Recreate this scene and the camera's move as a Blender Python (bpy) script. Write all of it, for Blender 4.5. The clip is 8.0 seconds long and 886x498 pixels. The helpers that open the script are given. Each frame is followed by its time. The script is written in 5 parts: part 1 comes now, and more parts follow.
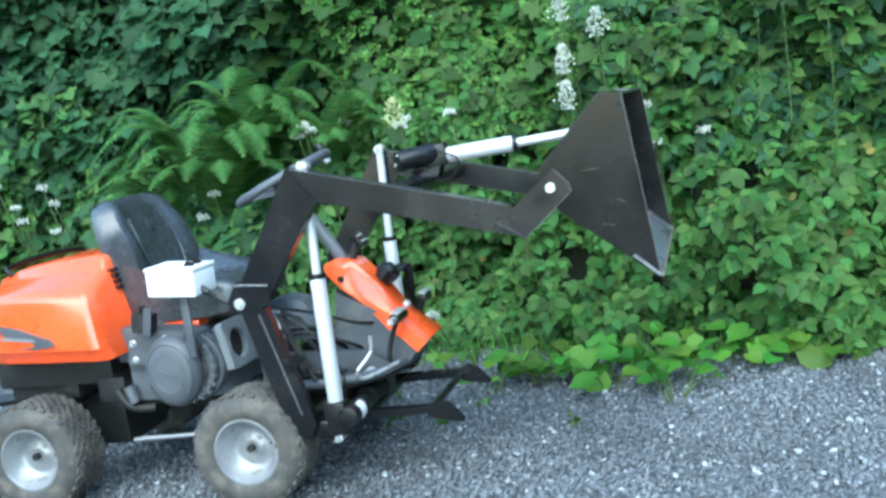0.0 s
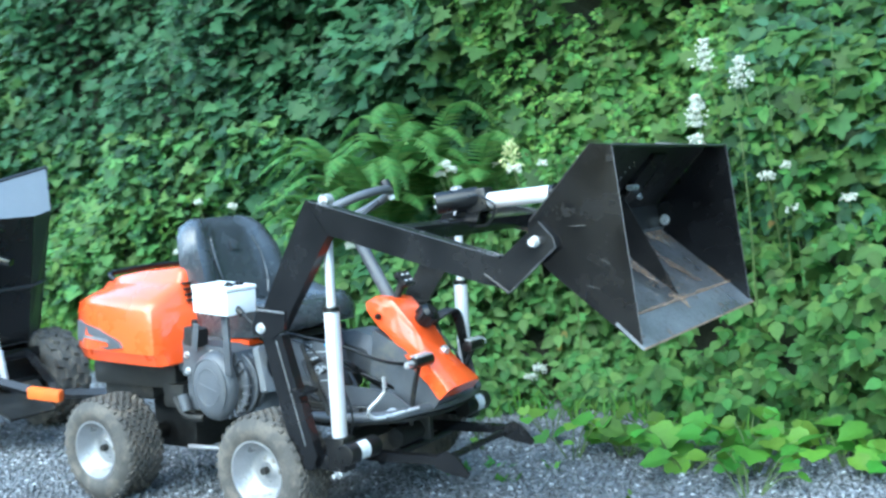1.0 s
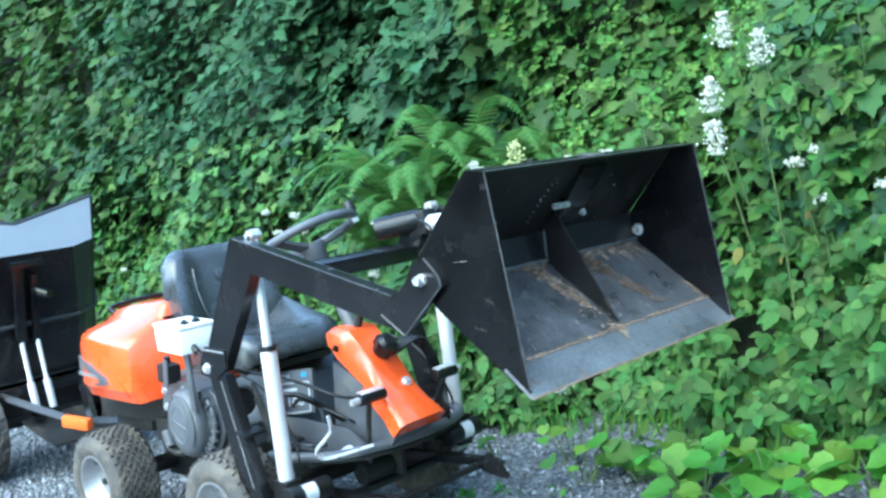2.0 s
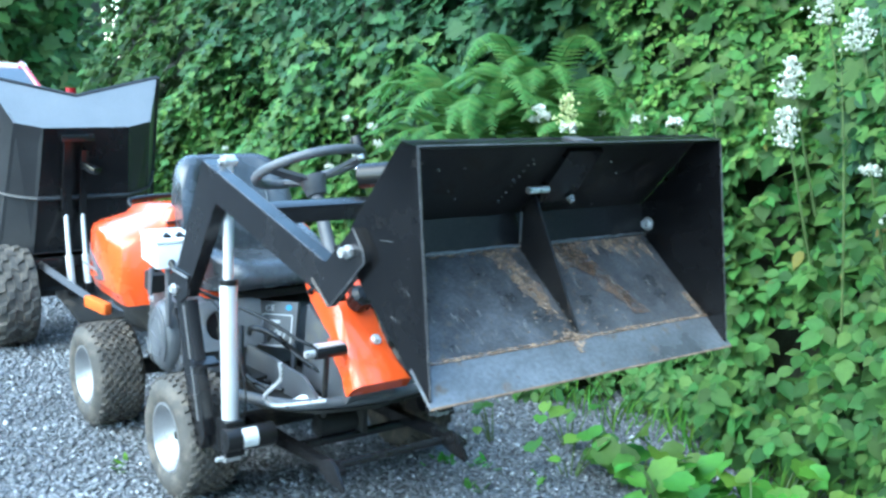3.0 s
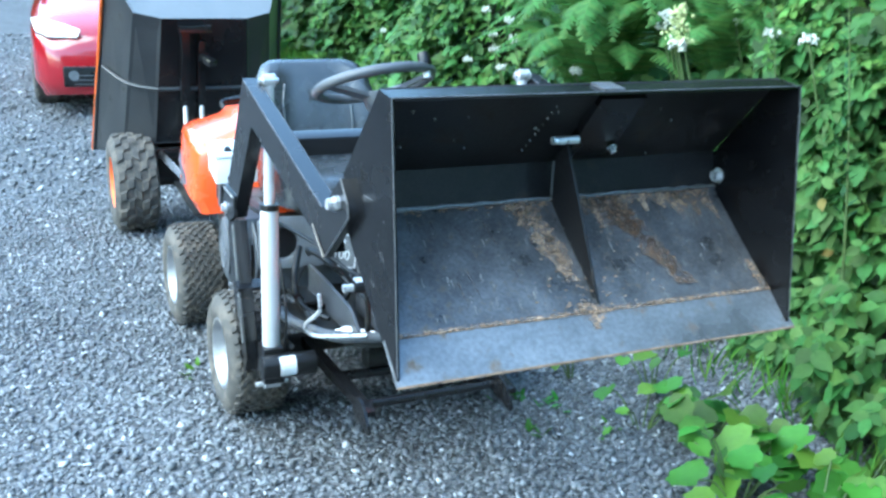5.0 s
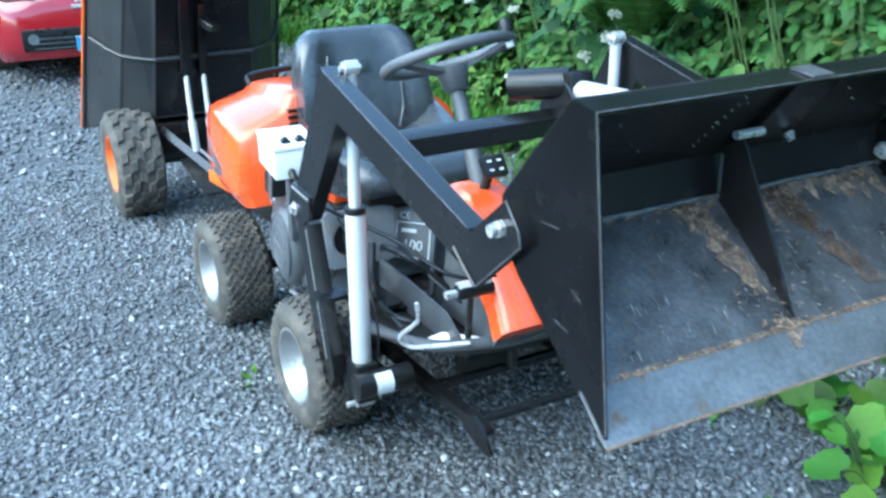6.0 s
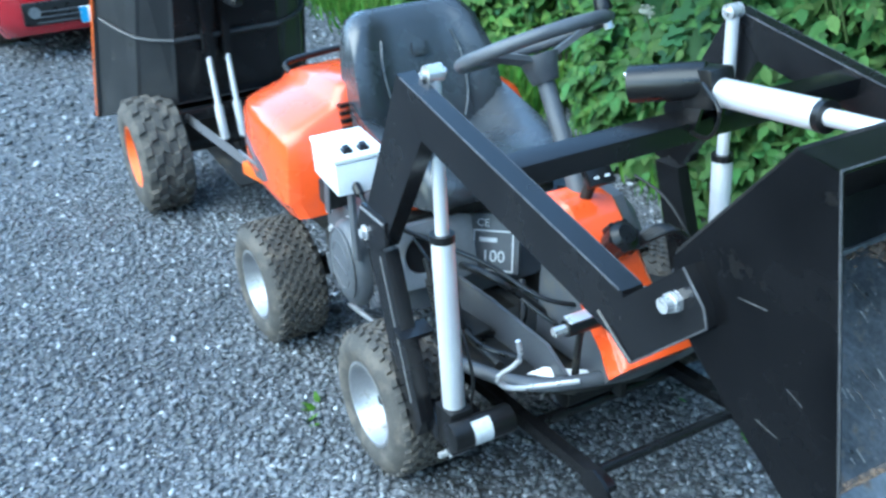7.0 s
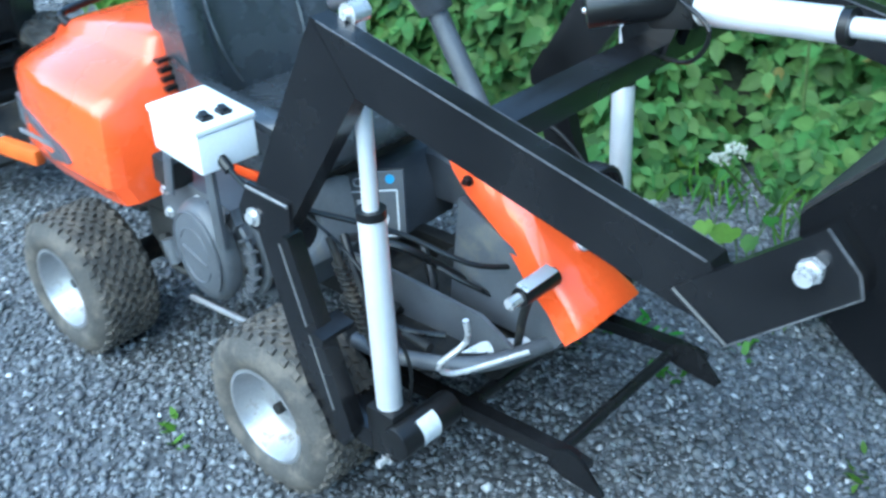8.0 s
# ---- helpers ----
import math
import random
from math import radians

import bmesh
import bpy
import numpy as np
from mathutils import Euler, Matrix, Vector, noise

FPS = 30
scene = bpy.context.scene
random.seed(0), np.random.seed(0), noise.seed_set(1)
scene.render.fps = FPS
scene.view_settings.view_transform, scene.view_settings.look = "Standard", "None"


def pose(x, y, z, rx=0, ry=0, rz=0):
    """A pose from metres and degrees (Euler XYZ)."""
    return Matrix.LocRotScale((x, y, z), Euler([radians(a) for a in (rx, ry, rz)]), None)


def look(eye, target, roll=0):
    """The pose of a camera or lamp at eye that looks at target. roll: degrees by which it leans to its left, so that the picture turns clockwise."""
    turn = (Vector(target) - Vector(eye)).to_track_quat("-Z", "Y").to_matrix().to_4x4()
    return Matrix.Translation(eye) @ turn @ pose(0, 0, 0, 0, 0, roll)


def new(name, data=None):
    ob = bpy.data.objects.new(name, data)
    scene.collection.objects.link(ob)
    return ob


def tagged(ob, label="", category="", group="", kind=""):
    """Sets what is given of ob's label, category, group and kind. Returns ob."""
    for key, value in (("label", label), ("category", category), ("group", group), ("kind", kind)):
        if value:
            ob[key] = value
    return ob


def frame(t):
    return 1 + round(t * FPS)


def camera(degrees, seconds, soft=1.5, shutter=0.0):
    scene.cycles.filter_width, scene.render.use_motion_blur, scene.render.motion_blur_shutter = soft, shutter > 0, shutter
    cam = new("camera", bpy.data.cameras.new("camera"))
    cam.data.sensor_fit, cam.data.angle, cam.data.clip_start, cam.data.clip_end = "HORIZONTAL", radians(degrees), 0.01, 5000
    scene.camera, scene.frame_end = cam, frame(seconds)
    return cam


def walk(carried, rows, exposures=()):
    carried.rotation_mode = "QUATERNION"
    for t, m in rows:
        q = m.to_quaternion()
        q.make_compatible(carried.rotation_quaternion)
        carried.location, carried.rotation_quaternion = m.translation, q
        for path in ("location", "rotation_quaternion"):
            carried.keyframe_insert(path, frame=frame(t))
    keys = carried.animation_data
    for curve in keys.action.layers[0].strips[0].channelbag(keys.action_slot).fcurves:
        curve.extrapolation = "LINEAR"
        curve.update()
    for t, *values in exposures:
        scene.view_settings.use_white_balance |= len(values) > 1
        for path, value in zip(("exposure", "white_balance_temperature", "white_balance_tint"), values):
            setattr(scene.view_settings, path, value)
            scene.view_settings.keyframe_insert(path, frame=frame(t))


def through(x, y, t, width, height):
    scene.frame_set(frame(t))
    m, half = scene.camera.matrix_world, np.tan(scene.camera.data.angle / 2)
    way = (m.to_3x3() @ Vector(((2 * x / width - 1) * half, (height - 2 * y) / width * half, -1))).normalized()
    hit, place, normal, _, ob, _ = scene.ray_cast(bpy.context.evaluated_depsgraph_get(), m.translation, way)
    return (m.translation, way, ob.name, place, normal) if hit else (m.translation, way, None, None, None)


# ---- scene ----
cam = camera(47.5, 8.0, soft=2.6, shutter=0.4)
PATH = [
    (0, (1.668, -2.915, 1.282), (1.1, -1.019, 0.996), -7.5),
    (0.5, (2.107, -2.682, 1.263), (1.308, -0.858, 1.074), -7.9),
    (1, (2.519, -2.402, 1.181), (1.386, -0.761, 1.042), -3.6),
    (1.5, (2.801, -2.027, 1.143), (1.485, -0.527, 1.012), -6.9),
    (1.7, (2.894, -1.871, 1.192), (1.513, -0.43, 1.064), -9.2),
    (2.8, (3.134, -1.222, 1.349), (1.541, -0.046, 1.066), 0.6),
    (3, (3.111, -1.082, 1.381), (1.503, 0.061, 1.05), 0.9),
    (3.5, (3.103, -0.869, 1.459), (1.468, 0.218, 1.077), 0.5),
    (4, (3.165, -0.656, 1.453), (1.431, 0.231, 0.999), 1.0),
    (4.5, (3.2, -0.555, 1.48), (1.428, 0.224, 0.977), 1.0),
    (4.7, (3.187, -0.558, 1.495), (1.416, 0.204, 0.964), 2.3),
    (5.8, (2.666, -0.728, 1.598), (0.996, 0.087, 0.86), -1.9),
    (6, (2.582, -0.802, 1.608), (0.925, 0.051, 0.882), -1.1),
    (6.5, (2.329, -0.8, 1.64), (0.648, 0.002, 0.911), -2.2),
    (7, (2.093, -0.77, 1.665), (0.468, 0.038, 0.823), -4.3),
    (7.5, (1.787, -0.868, 1.641), (0.363, 0.171, 0.696), -1.6),
    (8, (1.522, -0.915, 1.606), (0.298, 0.307, 0.602), -3.6),
]
walk(cam, [(t, look(eye, target, roll)) for t, eye, target, roll in PATH],
     [(t, e, k, -9) for t, e, k in ((0, 2.6, 5950), (0.5, 2.84, 5950), (1, 3.0, 5900), (1.5, 3.06, 5900), (3, 3.22, 5850), (4.5, 3.24, 5800), (6, 2.9, 5750), (7, 2.7, 5620), (8, 2.64, 5500))])

# ---- sky and light: soft evening daylight under a pale sky ----
world = bpy.data.worlds.new("world")
scene.world = world
world.use_nodes = True
wn = world.node_tree
sky = wn.nodes.new("ShaderNodeTexSky")
sky.sky_type, sky.sun_disc = "NISHITA", False
sky.sun_elevation, sky.sun_rotation = radians(38), radians(200)
sky.air_density, sky.dust_density, sky.ozone_density = 1.0, 0.8, 1.5
wn.links.new(sky.outputs[0], wn.nodes["Background"].inputs[0])
wn.nodes["Background"].inputs[1].default_value = 0.15
sun = new("sun", bpy.data.lights.new("sun", "SUN"))
sun.data.energy, sun.data.angle, sun.data.color = 0.6, radians(50), (1.0, 0.97, 0.93)
sun.matrix_world = look((2, -4, 6), (0, 0, 0))

# ---- materials ----


def mat(name, color, rough=0.6, metal=0.0, vary=0.25, scale=8.0, bump=0.15, fine=90.0, dirt=None, dirt_amount=0.0,
        dirt_scale=5.0, object_random=0.0, island_random=0.0, hue=0.0, coat=0.0, spec=0.5, translucent=0.0):
    """A surface with variation at two scales, fine relief, and patches of dirt or wear."""
    m = bpy.data.materials.new(name)
    m.use_nodes = True
    nt = m.node_tree
    b = nt.nodes["Principled BSDF"]
    link = nt.links.new
    co = nt.nodes.new("ShaderNodeTexCoord").outputs["Object"]

    def noise_tex(sc, detail=4.0, rough_=0.55):
        n = nt.nodes.new("ShaderNodeTexNoise")
        n.inputs["Scale"].default_value, n.inputs["Detail"].default_value = sc, detail
        n.inputs["Roughness"].default_value = rough_
        link(co, n.inputs["Vector"])
        return n.outputs["Fac"]

    def ramp(fac, lo, hi, a, c):
        r = nt.nodes.new("ShaderNodeMapRange")
        r.inputs[1].default_value, r.inputs[2].default_value = lo, hi
        r.inputs[3].default_value, r.inputs[4].default_value = a, c
        link(fac, r.inputs[0])
        return r.outputs[0]

    def times(a, c):
        n = nt.nodes.new("ShaderNodeMath")
        n.operation = "MULTIPLY"
        link(a, n.inputs[0])
        link(c, n.inputs[1])
        return n.outputs[0]

    big, small = noise_tex(scale), noise_tex(fine, 2.0)
    val = times(ramp(big, 0.3, 0.7, 1 - vary, 1 + vary), ramp(small, 0.3, 0.7, 1 - vary * 0.5, 1 + vary * 0.5))
    hsv = nt.nodes.new("ShaderNodeHueSaturation")
    hsv.inputs["Color"].default_value = (*color, 1)
    if object_random or island_random:
        src = nt.nodes.new("ShaderNodeObjectInfo").outputs["Random"] if object_random else nt.nodes.new("ShaderNodeNewGeometry").outputs["Random Per Island"]
        k = object_random or island_random
        val = times(val, ramp(src, 0, 1, 1 - k, 1 + k))
        if hue:
            wn_ = nt.nodes.new("ShaderNodeTexWhiteNoise")
            wn_.noise_dimensions = "1D"
            link(src, wn_.inputs["W"])
            link(ramp(wn_.outputs["Value"], 0, 1, 0.5 - hue, 0.5 + hue), hsv.inputs["Hue"])
    link(val, hsv.inputs["Value"])
    out = hsv.outputs[0]
    rgh = ramp(big, 0.3, 0.7, max(rough - 0.08, 0.02), min(rough + 0.1, 1))
    if dirt:
        mask = ramp(noise_tex(dirt_scale, 7.0, 0.65), 0.62 - 0.3 * dirt_amount, 0.72 - 0.2 * dirt_amount, 0, 1)
        mix = nt.nodes.new("ShaderNodeMix")
        mix.data_type = "RGBA"
        link(mask, mix.inputs[0])
        link(out, mix.inputs[6])
        mix.inputs[7].default_value = (*dirt, 1)
        out = mix.outputs[2]
        mx = nt.nodes.new("ShaderNodeMix")
        link(mask, mx.inputs[0])
        link(rgh, mx.inputs[2])
        mx.inputs[3].default_value = 0.9
        rgh = mx.outputs[0]
    link(out, b.inputs["Base Color"])
    link(rgh, b.inputs["Roughness"])
    b.inputs["Metallic"].default_value = metal
    b.inputs["Specular IOR Level"].default_value = spec
    b.inputs["Coat Weight"].default_value = coat
    b.inputs["Coat Roughness"].default_value = 0.08
    if bump:
        bp = nt.nodes.new("ShaderNodeBump")
        bp.inputs["Strength"].default_value, bp.inputs["Distance"].default_value = bump, 0.004
        link(small, bp.inputs["Height"])
        link(bp.outputs[0], b.inputs["Normal"])
    if translucent:
        tr = nt.nodes.new("ShaderNodeBsdfTranslucent")
        link(out, tr.inputs["Color"])
        mixs = nt.nodes.new("ShaderNodeMixShader")
        mixs.inputs[0].default_value = translucent
        link(b.outputs[0], mixs.inputs[1])
        link(tr.outputs[0], mixs.inputs[2])
        link(mixs.outputs[0], nt.nodes["Material Output"].inputs["Surface"])
    return m


BLACK = mat("black_painted_steel", (0.0085, 0.0085, 0.0095), 0.22, 0, 0.3, 6, 0.08, 160, spec=0.5)
BLACK_WORN = mat("worn_black_steel", (0.0045, 0.0045, 0.0052), 0.24, 0, 0.4, 7, 0.1, 140, (0.007, 0.0065, 0.006), 0.0, 9, spec=0.27)
BLACK_INNER = mat("scuffed_black_bucket_paint", (0.0155, 0.0145, 0.015), 0.44, 0, 0.5, 5, 0.12, 140, (0.045, 0.036, 0.031), 0.14, 11, spec=0.3)
# scratched black floor, base raised to grey for the sheen of reflected sky
FLOORSTEEL = mat("scratched_bucket_floor", (0.125, 0.126, 0.134), 0.33, 0.5, 0.45, 9, 0.15, 120, (0.17, 0.15, 0.13), 0.22, 60)
# scuffed lip; its grey is lightened to carry the sky's reflection
LIPSTEEL = mat("scuffed_lip_with_sky_sheen", (0.17, 0.18, 0.195), 0.3, 0.45, 0.35, 6, 0.2, 90, (0.17, 0.13, 0.1), 0.22, 14)
DUST = mat("pale_dust", (0.27, 0.26, 0.245), 0.95, 0, 0.3, 40, 0.3, 200)
SOIL = mat("dried_soil", (0.24, 0.165, 0.115), 0.95, 0, 0.4, 30, 0.6, 200)
WELD = mat("weld_bead", (0.2, 0.2, 0.2), 0.5, 0.6, 0.3, 60, 0.6, 200)
ORANGE = mat("orange_plastic", (0.86, 0.095, 0.018), 0.27, 0, 0.06, 5, 0.04, 120, coat=0.7)
ORANGE_DULL = mat("orange_worn_paint", (0.75, 0.14, 0.02), 0.5, 0, 0.2, 9, 0.1, 120)
GREYPLASTIC = mat("dark_grey_plastic", (0.085, 0.09, 0.1), 0.42, 0, 0.2, 9, 0.2, 240, (0.16, 0.15, 0.13), 0.1, 6)
VINYL = mat("black_vinyl", (0.04, 0.045, 0.051), 0.25, 0, 0.2, 12, 0.2, 300, spec=0.85)
RUBBER = mat("tyre_rubber", (0.07, 0.065, 0.059), 0.88, 0, 0.3, 14, 0.3, 160, (0.125, 0.108, 0.09), 0.5, 16)
RIM = mat("silver_painted_rim", (0.31, 0.31, 0.32), 0.34, 0.5, 0.12, 14, 0.1, 160, (0.2, 0.18, 0.15), 0.08, 14)
ALU = mat("brushed_aluminium", (0.68, 0.68, 0.7), 0.36, 0.35, 0.03, 20, 0.0, 200)
ZINC = mat("zinc_bolt", (0.62, 0.62, 0.63), 0.3, 0.6, 0.05, 40, 0.05, 200)
WHITE = mat("white_plastic_box", (0.82, 0.83, 0.83), 0.4, 0, 0.05, 10, 0.05, 160)
DARK = mat("oily_dark_metal", (0.018, 0.0175, 0.0165), 0.6, 0.2, 0.5, 16, 0.4, 140, (0.07, 0.058, 0.045), 0.2, 12)
CABLE = mat("black_cable", (0.008, 0.008, 0.0085), 0.32, 0, 0.1, 20, 0.05, spec=0.42)
LABEL = mat("white_print", (0.6, 0.62, 0.64), 0.6, 0, 0.1, 40, 0)
BLUE = mat("blue_sticker", (0.05, 0.3, 0.55), 0.5, 0, 0.1, 40, 0)
GREEN = mat("green_dot", (0.03, 0.5, 0.25), 0.5, 0, 0.1, 40, 0)
CARRED = mat("red_car_paint", (0.3, 0.01, 0.018), 0.16, 0, 0.05, 3, 0.0, coat=1.0)
GLASSDARK = mat("car_window_glass", (0.03, 0.034, 0.036), 0.04, 0.0, 0.0, 3, 0.0, spec=1.0, coat=1.0)
LAMPGLASS = mat("clear_headlamp", (0.22, 0.235, 0.25), 0.08, 0.5, 0.15, 30, 0.05)
# trailer paint made pale grey: the sky's reflection is put into the colour
GREYPANEL = mat("grey_panel_with_sky_sheen", (0.185, 0.2, 0.215), 0.35, 0.2, 0.08, 4, 0.08, 120)
MIDPLASTIC = mat("grey_housing_plastic", (0.15, 0.158, 0.17), 0.36, 0, 0.2, 9, 0.2, 240, (0.2, 0.18, 0.15), 0.1, 6)
# pale edge tone: real wear on bucket and tip plates, painted highlight on the arms
PAINTEDGE = mat("wear_and_glint_paint", (0.09, 0.09, 0.095), 0.35, 0.2, 0.5, 30, 0.2, 160)
TRAILER = mat("black_trailer_steel", (0.032, 0.033, 0.035), 0.38, 0, 0.25, 4, 0.12, 120, (0.04, 0.038, 0.036), 0.02, 8)


def thin_layer(m, scale, lo, hi):
    """Lets what lies under a thin smear show through in specks."""
    nt = m.node_tree
    n = nt.nodes.new("ShaderNodeTexNoise")
    n.inputs["Scale"].default_value, n.inputs["Detail"].default_value, n.inputs["Roughness"].default_value = scale, 6, 0.7
    nt.links.new(nt.nodes.new("ShaderNodeTexCoord").outputs["Object"], n.inputs["Vector"])
    r = nt.nodes.new("ShaderNodeMapRange")
    r.inputs[1].default_value, r.inputs[2].default_value = lo, hi
    nt.links.new(n.outputs["Fac"], r.inputs[0])
    mix = nt.nodes.new("ShaderNodeMixShader")
    nt.links.new(r.outputs[0], mix.inputs[0])
    nt.links.new(nt.nodes.new("ShaderNodeBsdfTransparent").outputs[0], mix.inputs[1])
    nt.links.new(nt.nodes["Principled BSDF"].outputs[0], mix.inputs[2])
    nt.links.new(mix.outputs[0], nt.nodes["Material Output"].inputs["Surface"])
    return m


DARKDUST = thin_layer(mat("faint_run_marks", (0.16, 0.135, 0.115), 0.9, 0, 0.4, 30, 0.4, 200), 70, 0.42, 0.6)
SMEAR = thin_layer(mat("thin_soil_smear", (0.31, 0.215, 0.15), 0.95, 0, 0.4, 30, 0.5, 200), 70, 0.38, 0.61)
DARKSMEAR = thin_layer(mat("thin_dark_brown_smear", (0.15, 0.095, 0.064), 0.9, 0, 0.4, 30, 0.5, 200), 45, 0.38, 0.64)

# ---- mesh helpers ----


def finish(name, bm, material, parent=None, label="", smooth=35, bevel=0.0):
    if bevel:
        edges = [e for e in bm.edges if len(e.link_faces) == 2 and e.calc_face_angle(0) > radians(30)]
        bmesh.ops.bevel(bm, geom=edges, offset=bevel, segments=2, affect="EDGES", profile=0.6)
    bmesh.ops.recalc_face_normals(bm, faces=bm.faces)
    me = bpy.data.meshes.new(name)
    bm.to_mesh(me)
    bm.free()
    for m in material if isinstance(material, (list, tuple)) else [material]:
        me.materials.append(m)
    if smooth:
        me.polygons.foreach_set("use_smooth", [True] * len(me.polygons))
        me.set_sharp_from_angle(angle=radians(smooth))
    ob = new(name, me)
    if parent:
        ob.parent = parent
    if label:
        tagged(ob, label)
    return ob


def part(name, bm, material, parent, label="", bevel=0.0, smooth=35):
    return finish(name, bm, material, parent, label, smooth, bevel)


def box(c, s, rot=(0, 0, 0), bm=None):
    bm = bm or bmesh.new()
    bmesh.ops.create_cube(bm, size=1, matrix=pose(*c, *rot) @ Matrix.Diagonal((*s, 1)))
    return bm


def rod(p0, p1, r0, r1=None, seg=20, bm=None, caps=True):
    bm = bm or bmesh.new()
    p0, p1 = Vector(p0), Vector(p1)
    q = (p1 - p0).to_track_quat("Z", "Y").to_matrix().to_4x4()
    bmesh.ops.create_cone(bm, cap_ends=caps, segments=seg, radius1=r0, radius2=r0 if r1 is None else r1, depth=(p1 - p0).length,
                          matrix=Matrix.Translation((p0 + p1) / 2) @ q)
    return bm


def prism(pts, y0, y1, bm=None):
    """A flat outline in x and z, made thick from y0 to y1."""
    bm = bm or bmesh.new()
    a = [bm.verts.new((x, y0, z)) for x, z in pts]
    b = [bm.verts.new((x, y1, z)) for x, z in pts]
    bm.faces.new(a)
    bm.faces.new(b[::-1])
    for i in range(len(pts)):
        j = (i + 1) % len(pts)
        bm.faces.new((a[i], b[i], b[j], a[j]))
    return bm


def slab(pts, offset, bm=None):
    """A flat polygon in space, made thick by the vector offset."""
    bm = bm or bmesh.new()
    o = Vector(offset)
    a = [bm.verts.new(p) for p in pts]
    b = [bm.verts.new(Vector(p) + o) for p in pts]
    bm.faces.new(a)
    bm.faces.new(b[::-1])
    for i in range(len(pts)):
        j = (i + 1) % len(pts)
        bm.faces.new((a[i], b[i], b[j], a[j]))
    return bm


def smooth_path(pts, n=6):
    pts = [Vector(p) for p in pts]
    out = []
    for i in range(len(pts) - 1):
        p0, p1, p2, p3 = pts[max(i - 1, 0)], pts[i], pts[i + 1], pts[min(i + 2, len(pts) - 1)]
        for k in range(n):
            t = k / n
            out.append(0.5 * (2 * p1 + (p2 - p0) * t + (2 * p0 - 5 * p1 + 4 * p2 - p3) * t * t + (3 * p1 - p0 - 3 * p2 + p3) * t ** 3))
    return out + [pts[-1]]


def tube(pts, r, seg=10, smooth=6, bm=None, closed=False):
    """A round bar along a path."""
    bm = bm or bmesh.new()
    ps = smooth_path(pts, smooth) if smooth else [Vector(p) for p in pts]
    rings = []
    up = Vector((0.13, 0.21, 1)).normalized()
    for i, p in enumerate(ps):
        d = (ps[(i + 1) % len(ps)] - ps[i - 1]) if closed else ps[min(i + 1, len(ps) - 1)] - ps[max(i - 1, 0)]
        d.normalize()
        a = d.cross(up).normalized()
        b = a.cross(d)
        rr = r(i / (len(ps) - 1)) if callable(r) else r
        rings.append([bm.verts.new(p + (a * math.cos(k * math.tau / seg) + b * math.sin(k * math.tau / seg)) * rr) for k in range(seg)])
    for i in range(len(rings) - (0 if closed else 1)):
        A, B = rings[i], rings[(i + 1) % len(rings)]
        for k in range(seg):
            bm.faces.new((A[k], A[(k + 1) % seg], B[(k + 1) % seg], B[k]))
    if not closed:
        bm.faces.new(rings[0][::-1])
        bm.faces.new(rings[-1])
    return bm


def revolve(profile, seg=40, bm=None, at=(0, 0, 0)):
    """A profile of (radius, y) turned about the y axis."""
    bm = bm or bmesh.new()
    rings = []
    for r, y in profile:
        if r < 1e-6:
            rings.append([bm.verts.new((at[0], at[1] + y, at[2]))] * seg)
        else:
            rings.append([bm.verts.new((at[0] + r * math.cos(k * math.tau / seg), at[1] + y, at[2] + r * math.sin(k * math.tau / seg))) for k in range(seg)])
    for A, B in zip(rings, rings[1:]):
        for k in range(seg):
            vs = []
            for v in (A[k], A[(k + 1) % seg], B[(k + 1) % seg], B[k]):
                if v not in vs:
                    vs.append(v)
            if len(vs) > 2:
                bm.faces.new(vs)
    return bm


def loft(rings, bm=None, cap=True, closed=True):
    """Faces between rings of points that have the same count."""
    bm = bm or bmesh.new()
    rs = [[bm.verts.new(p) for p in r] for r in rings]
    n = len(rs[0])
    for A, B in zip(rs, rs[1:]):
        for k in range(n if closed else n - 1):
            bm.faces.new((A[k], A[(k + 1) % n], B[(k + 1) % n], B[k]))
    if cap:
        bm.faces.new(rs[0][::-1])
        bm.faces.new(rs[-1])
    return bm


def rounded(cx, cy, w, d, r, z, n=5):
    """A rounded rectangle in x and y at height z."""
    out = []
    for sx, sy, a0 in ((1, 1, 0), (-1, 1, 90), (-1, -1, 180), (1, -1, 270)):
        for k in range(n + 1):
            a = radians(a0 + 90 * k / n)
            out.append((cx + sx * (w / 2 - r) + r * math.cos(a), cy + sy * (d / 2 - r) + r * math.sin(a), z))
    return out


def bolt(p, d, r=0.012, h=0.01, parent=None, material=None, name="bolt"):
    p, d = Vector(p), Vector(d).normalized()
    bm = rod(p - d * 0.002, p + d * 0.003, r * 1.5, seg=18)
    rod(p + d * 0.003, p + d * (h + 0.003), r, seg=6, bm=bm)
    return part(name, bm, material or ZINC, parent, smooth=30)


def words(name, body, size, m, material, parent=None):
    cu = bpy.data.curves.new(name, "FONT")
    cu.body, cu.size, cu.extrude = body, size, 0.0006
    cu.align_x = "CENTER"
    me = bpy.data.meshes.new_from_object(new("text_source", cu))
    bpy.data.objects.remove(bpy.data.objects["text_source"])
    me.materials.append(material)
    ob = new(name, me)
    ob.matrix_basis = m
    if parent:
        ob.parent = parent
    return ob


# ---- ground ----
def edge_y(x):
    """Where the planting meets the gravel."""
    return 1.80 + 0.06 * math.sin(x * 2.1) + 0.11 * max(-x - 0.2, 0)


